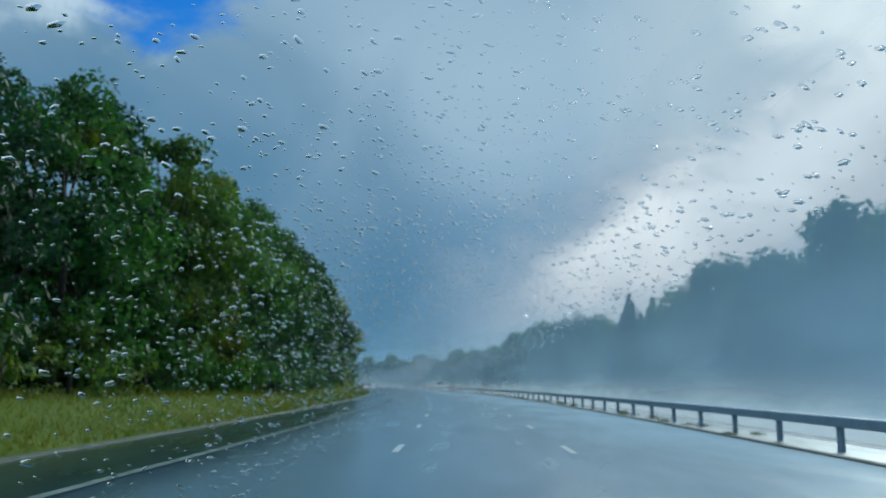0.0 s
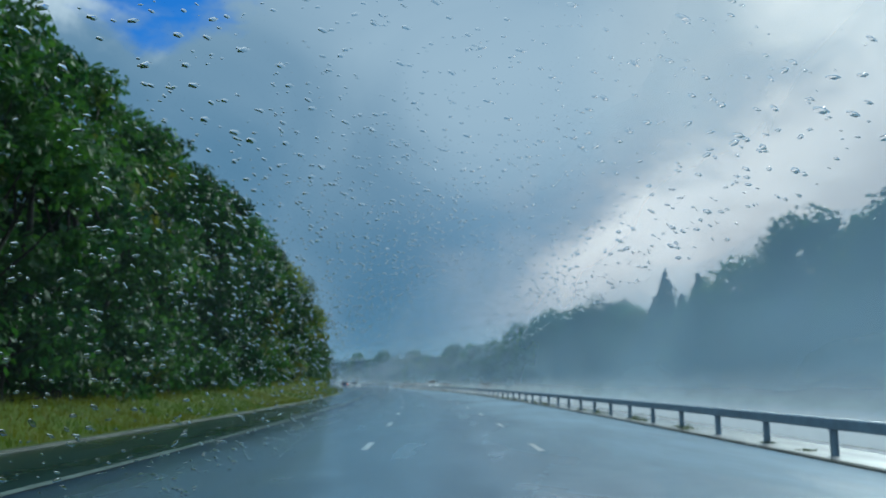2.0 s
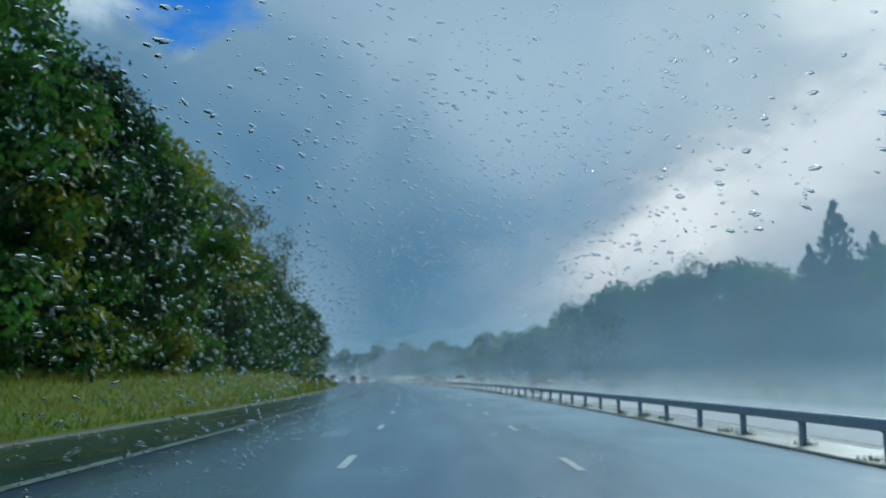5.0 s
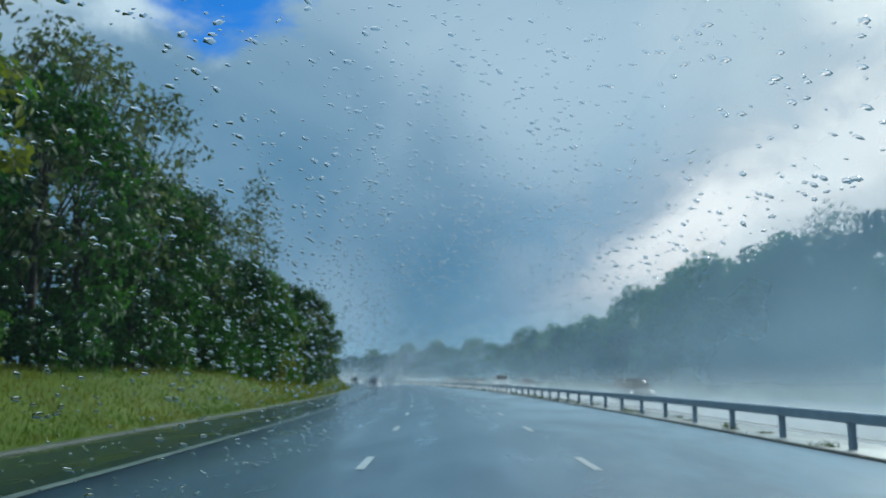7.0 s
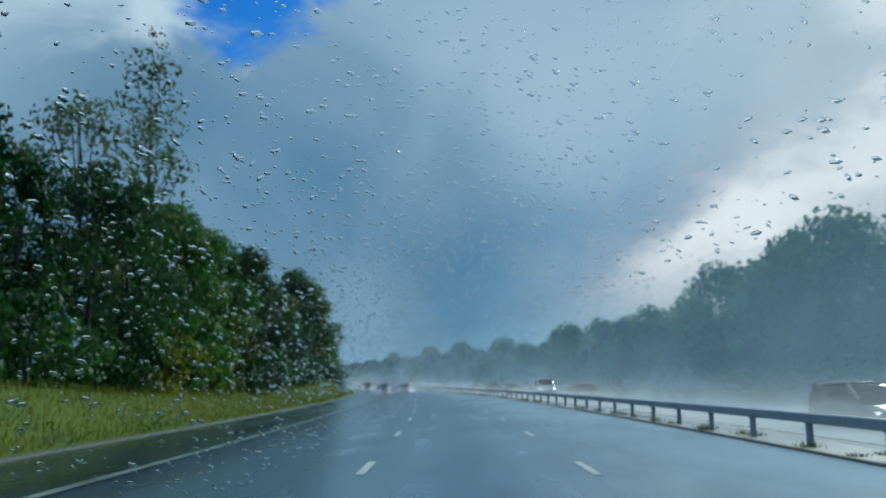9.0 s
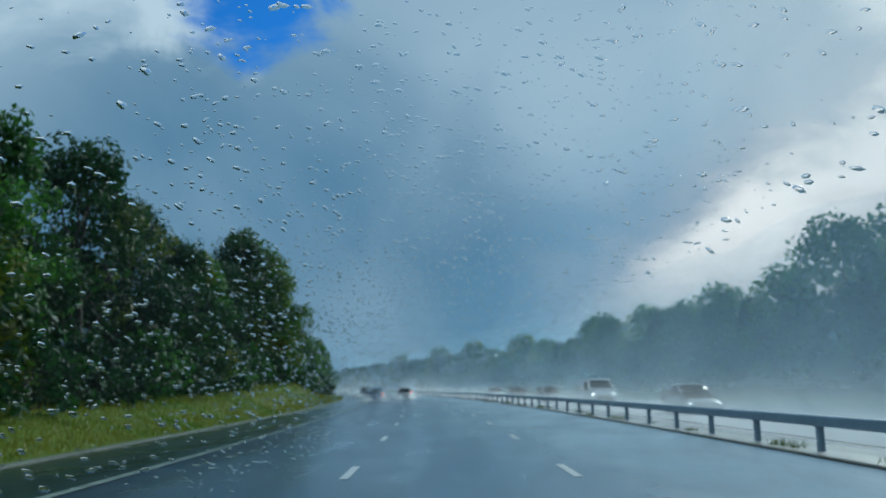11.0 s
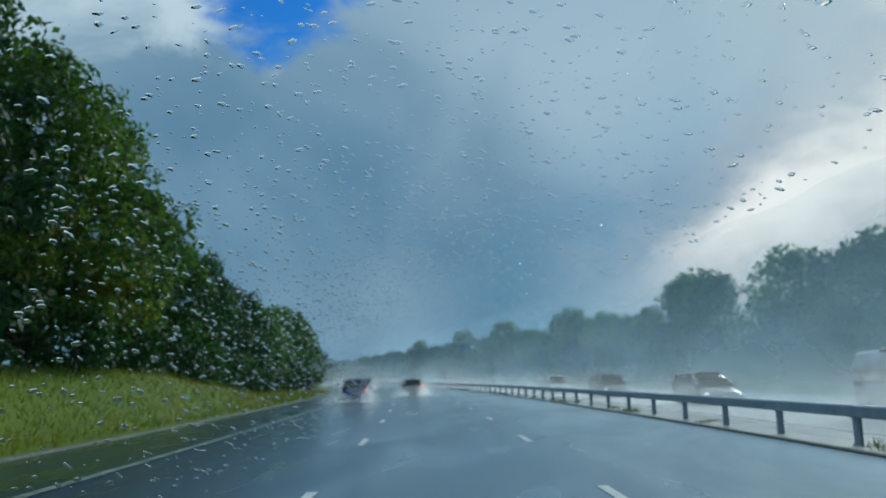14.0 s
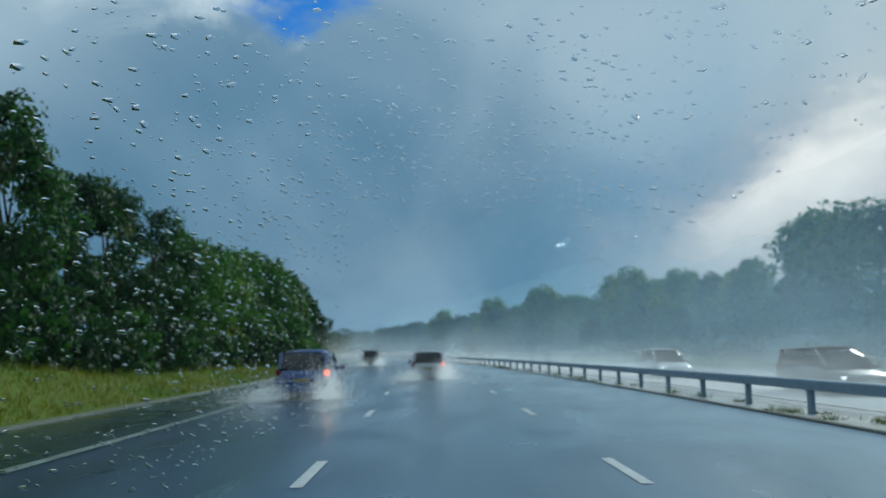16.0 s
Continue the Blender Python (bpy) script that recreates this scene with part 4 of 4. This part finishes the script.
for s in (318, 400):
    across("spray_mist", s, -12.5, 24, 8.0, MIST_FAR, "white spray standing over the road far ahead")


def drifting(s):
    """A thin sheet of painted haze across the lanes, clear of the camera's lane."""
    for X0, X1 in ((-12.5, -1.9), (1.9, 9.3)):
        n = 12
        verts = [at(s + 1.6 * noise.noise((s, i * 0.7, z * 0.3)), X0 + (X1 - X0) * i / n, 0.02 + z) for i in range(n + 1) for z in (0, 3, 6, 9, 13)]
        faces = [(5 * i + j, 5 * i + 5 + j, 5 * i + 6 + j, 5 * i + 1 + j) for i in range(n) for j in range(4)]
        ob = new("drifting_spray", mesh_of("drifting_spray", verts, faces, DRIFT, True))
        ob.visible_shadow = False
        tagged(ob, "thin sheet painting blue-grey haze across the wet lanes", "spray", kind="stuff")


for s in (48, 108, 170, 236):
    drifting(s)


def plume(s, X, way_back, count, speck, seed):
    """Spray thrown up by a vehicle's wheels: two plumes of fine drops that widen and sink behind it."""
    rng = np.random.default_rng(seed)
    trail = rng.uniform(0, 1, count) < 0.5
    back = np.abs(rng.normal(0, 1, count)) ** 1.3 * np.where(trail, 3.2, 1.1)
    side = np.where(rng.uniform(0, 1, count) < 0.45, -1.0, 1.0)
    x = side * (0.80 + 0.10 * back) + rng.normal(0, 1, count) * (0.17 + 0.12 * back)
    z = 0.04 + np.abs(rng.normal(0, 1, count)) * (0.30 + 0.03 * back) * (1.0 + 0.25 * side)
    a = (s + way_back * (2.0 + back)) / R
    pos = np.stack([-R + (R + X + x) * np.cos(a), (R + X + x) * np.sin(a), z], 1)
    corner = pos[:, None, :] + rng.normal(0, 1, (count, 3, 3)) * (speck * np.where(trail, 0.6, 1.0) / (1 + 0.05 * back))[:, None, None]
    corner[:, :, 2] = np.maximum(corner[:, :, 2], 0.02)
    me = mesh_of("wheel_spray", corner.reshape(-1, 3).tolist(), np.arange(count * 3).reshape(-1, 3).tolist(), PLUME)
    ob = new("wheel_spray", me)
    ob.visible_shadow = False
    return tagged(ob, "white spray thrown up behind a vehicle's wheels", "spray", kind="stuff")


plume(241.5, -4.0, -1, 46000, 0.0115, 1)
plume(257.5, 0.15, -1, 34000, 0.017, 2)
plume(303.0, -3.8, -1, 10000, 0.036, 3)
for i, (s, X) in enumerate(((208.3, 13.2), (187.0, 12.8), (223.0, 12.5), (239.5, 12.5), (146.0, 13.0), (256.0, 12.5))):
    plume(s, X, 1, 9000, 0.020, 10 + i)

# stand-ins for windscreen drops, hung round the camera's path, clear of its way
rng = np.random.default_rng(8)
# one drop: a shallow dome on a flat back, like a bead on a windscreen
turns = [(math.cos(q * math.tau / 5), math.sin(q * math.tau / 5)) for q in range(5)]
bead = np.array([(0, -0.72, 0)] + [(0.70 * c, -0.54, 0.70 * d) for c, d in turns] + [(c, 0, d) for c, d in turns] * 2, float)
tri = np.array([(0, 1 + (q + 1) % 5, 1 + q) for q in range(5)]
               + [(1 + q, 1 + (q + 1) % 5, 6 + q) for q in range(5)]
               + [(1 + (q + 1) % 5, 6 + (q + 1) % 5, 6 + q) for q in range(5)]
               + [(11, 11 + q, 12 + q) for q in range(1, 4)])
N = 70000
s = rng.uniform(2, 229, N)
# lower right left empty, fitted to the wiped part of the camera's view
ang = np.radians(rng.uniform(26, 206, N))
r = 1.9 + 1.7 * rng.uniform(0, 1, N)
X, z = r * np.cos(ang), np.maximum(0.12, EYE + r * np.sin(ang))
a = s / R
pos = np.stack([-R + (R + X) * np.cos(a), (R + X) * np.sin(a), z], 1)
# oversized, and larger further out so that they look alike from the camera
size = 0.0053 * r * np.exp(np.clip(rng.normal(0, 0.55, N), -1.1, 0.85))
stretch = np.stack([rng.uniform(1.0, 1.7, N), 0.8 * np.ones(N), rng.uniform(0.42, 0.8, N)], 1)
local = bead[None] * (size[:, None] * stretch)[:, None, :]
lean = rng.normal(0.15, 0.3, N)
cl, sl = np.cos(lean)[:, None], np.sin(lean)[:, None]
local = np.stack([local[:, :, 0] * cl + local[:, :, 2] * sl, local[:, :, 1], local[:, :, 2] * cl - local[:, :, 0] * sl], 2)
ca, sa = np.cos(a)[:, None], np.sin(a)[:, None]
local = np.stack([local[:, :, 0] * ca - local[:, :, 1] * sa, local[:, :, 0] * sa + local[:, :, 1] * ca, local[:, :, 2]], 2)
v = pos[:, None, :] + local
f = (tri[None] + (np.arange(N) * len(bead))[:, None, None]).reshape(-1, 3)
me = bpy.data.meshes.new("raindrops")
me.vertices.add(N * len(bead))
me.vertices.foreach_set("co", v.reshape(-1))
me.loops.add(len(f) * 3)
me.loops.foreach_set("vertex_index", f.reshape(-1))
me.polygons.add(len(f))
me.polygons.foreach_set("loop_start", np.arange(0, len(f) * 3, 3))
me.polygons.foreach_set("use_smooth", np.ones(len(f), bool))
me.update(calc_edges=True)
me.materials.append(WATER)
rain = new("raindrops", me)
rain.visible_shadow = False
tagged(rain, "clear oversized drops hung round the camera's path to look like windscreen drops", "rain", kind="stuff")
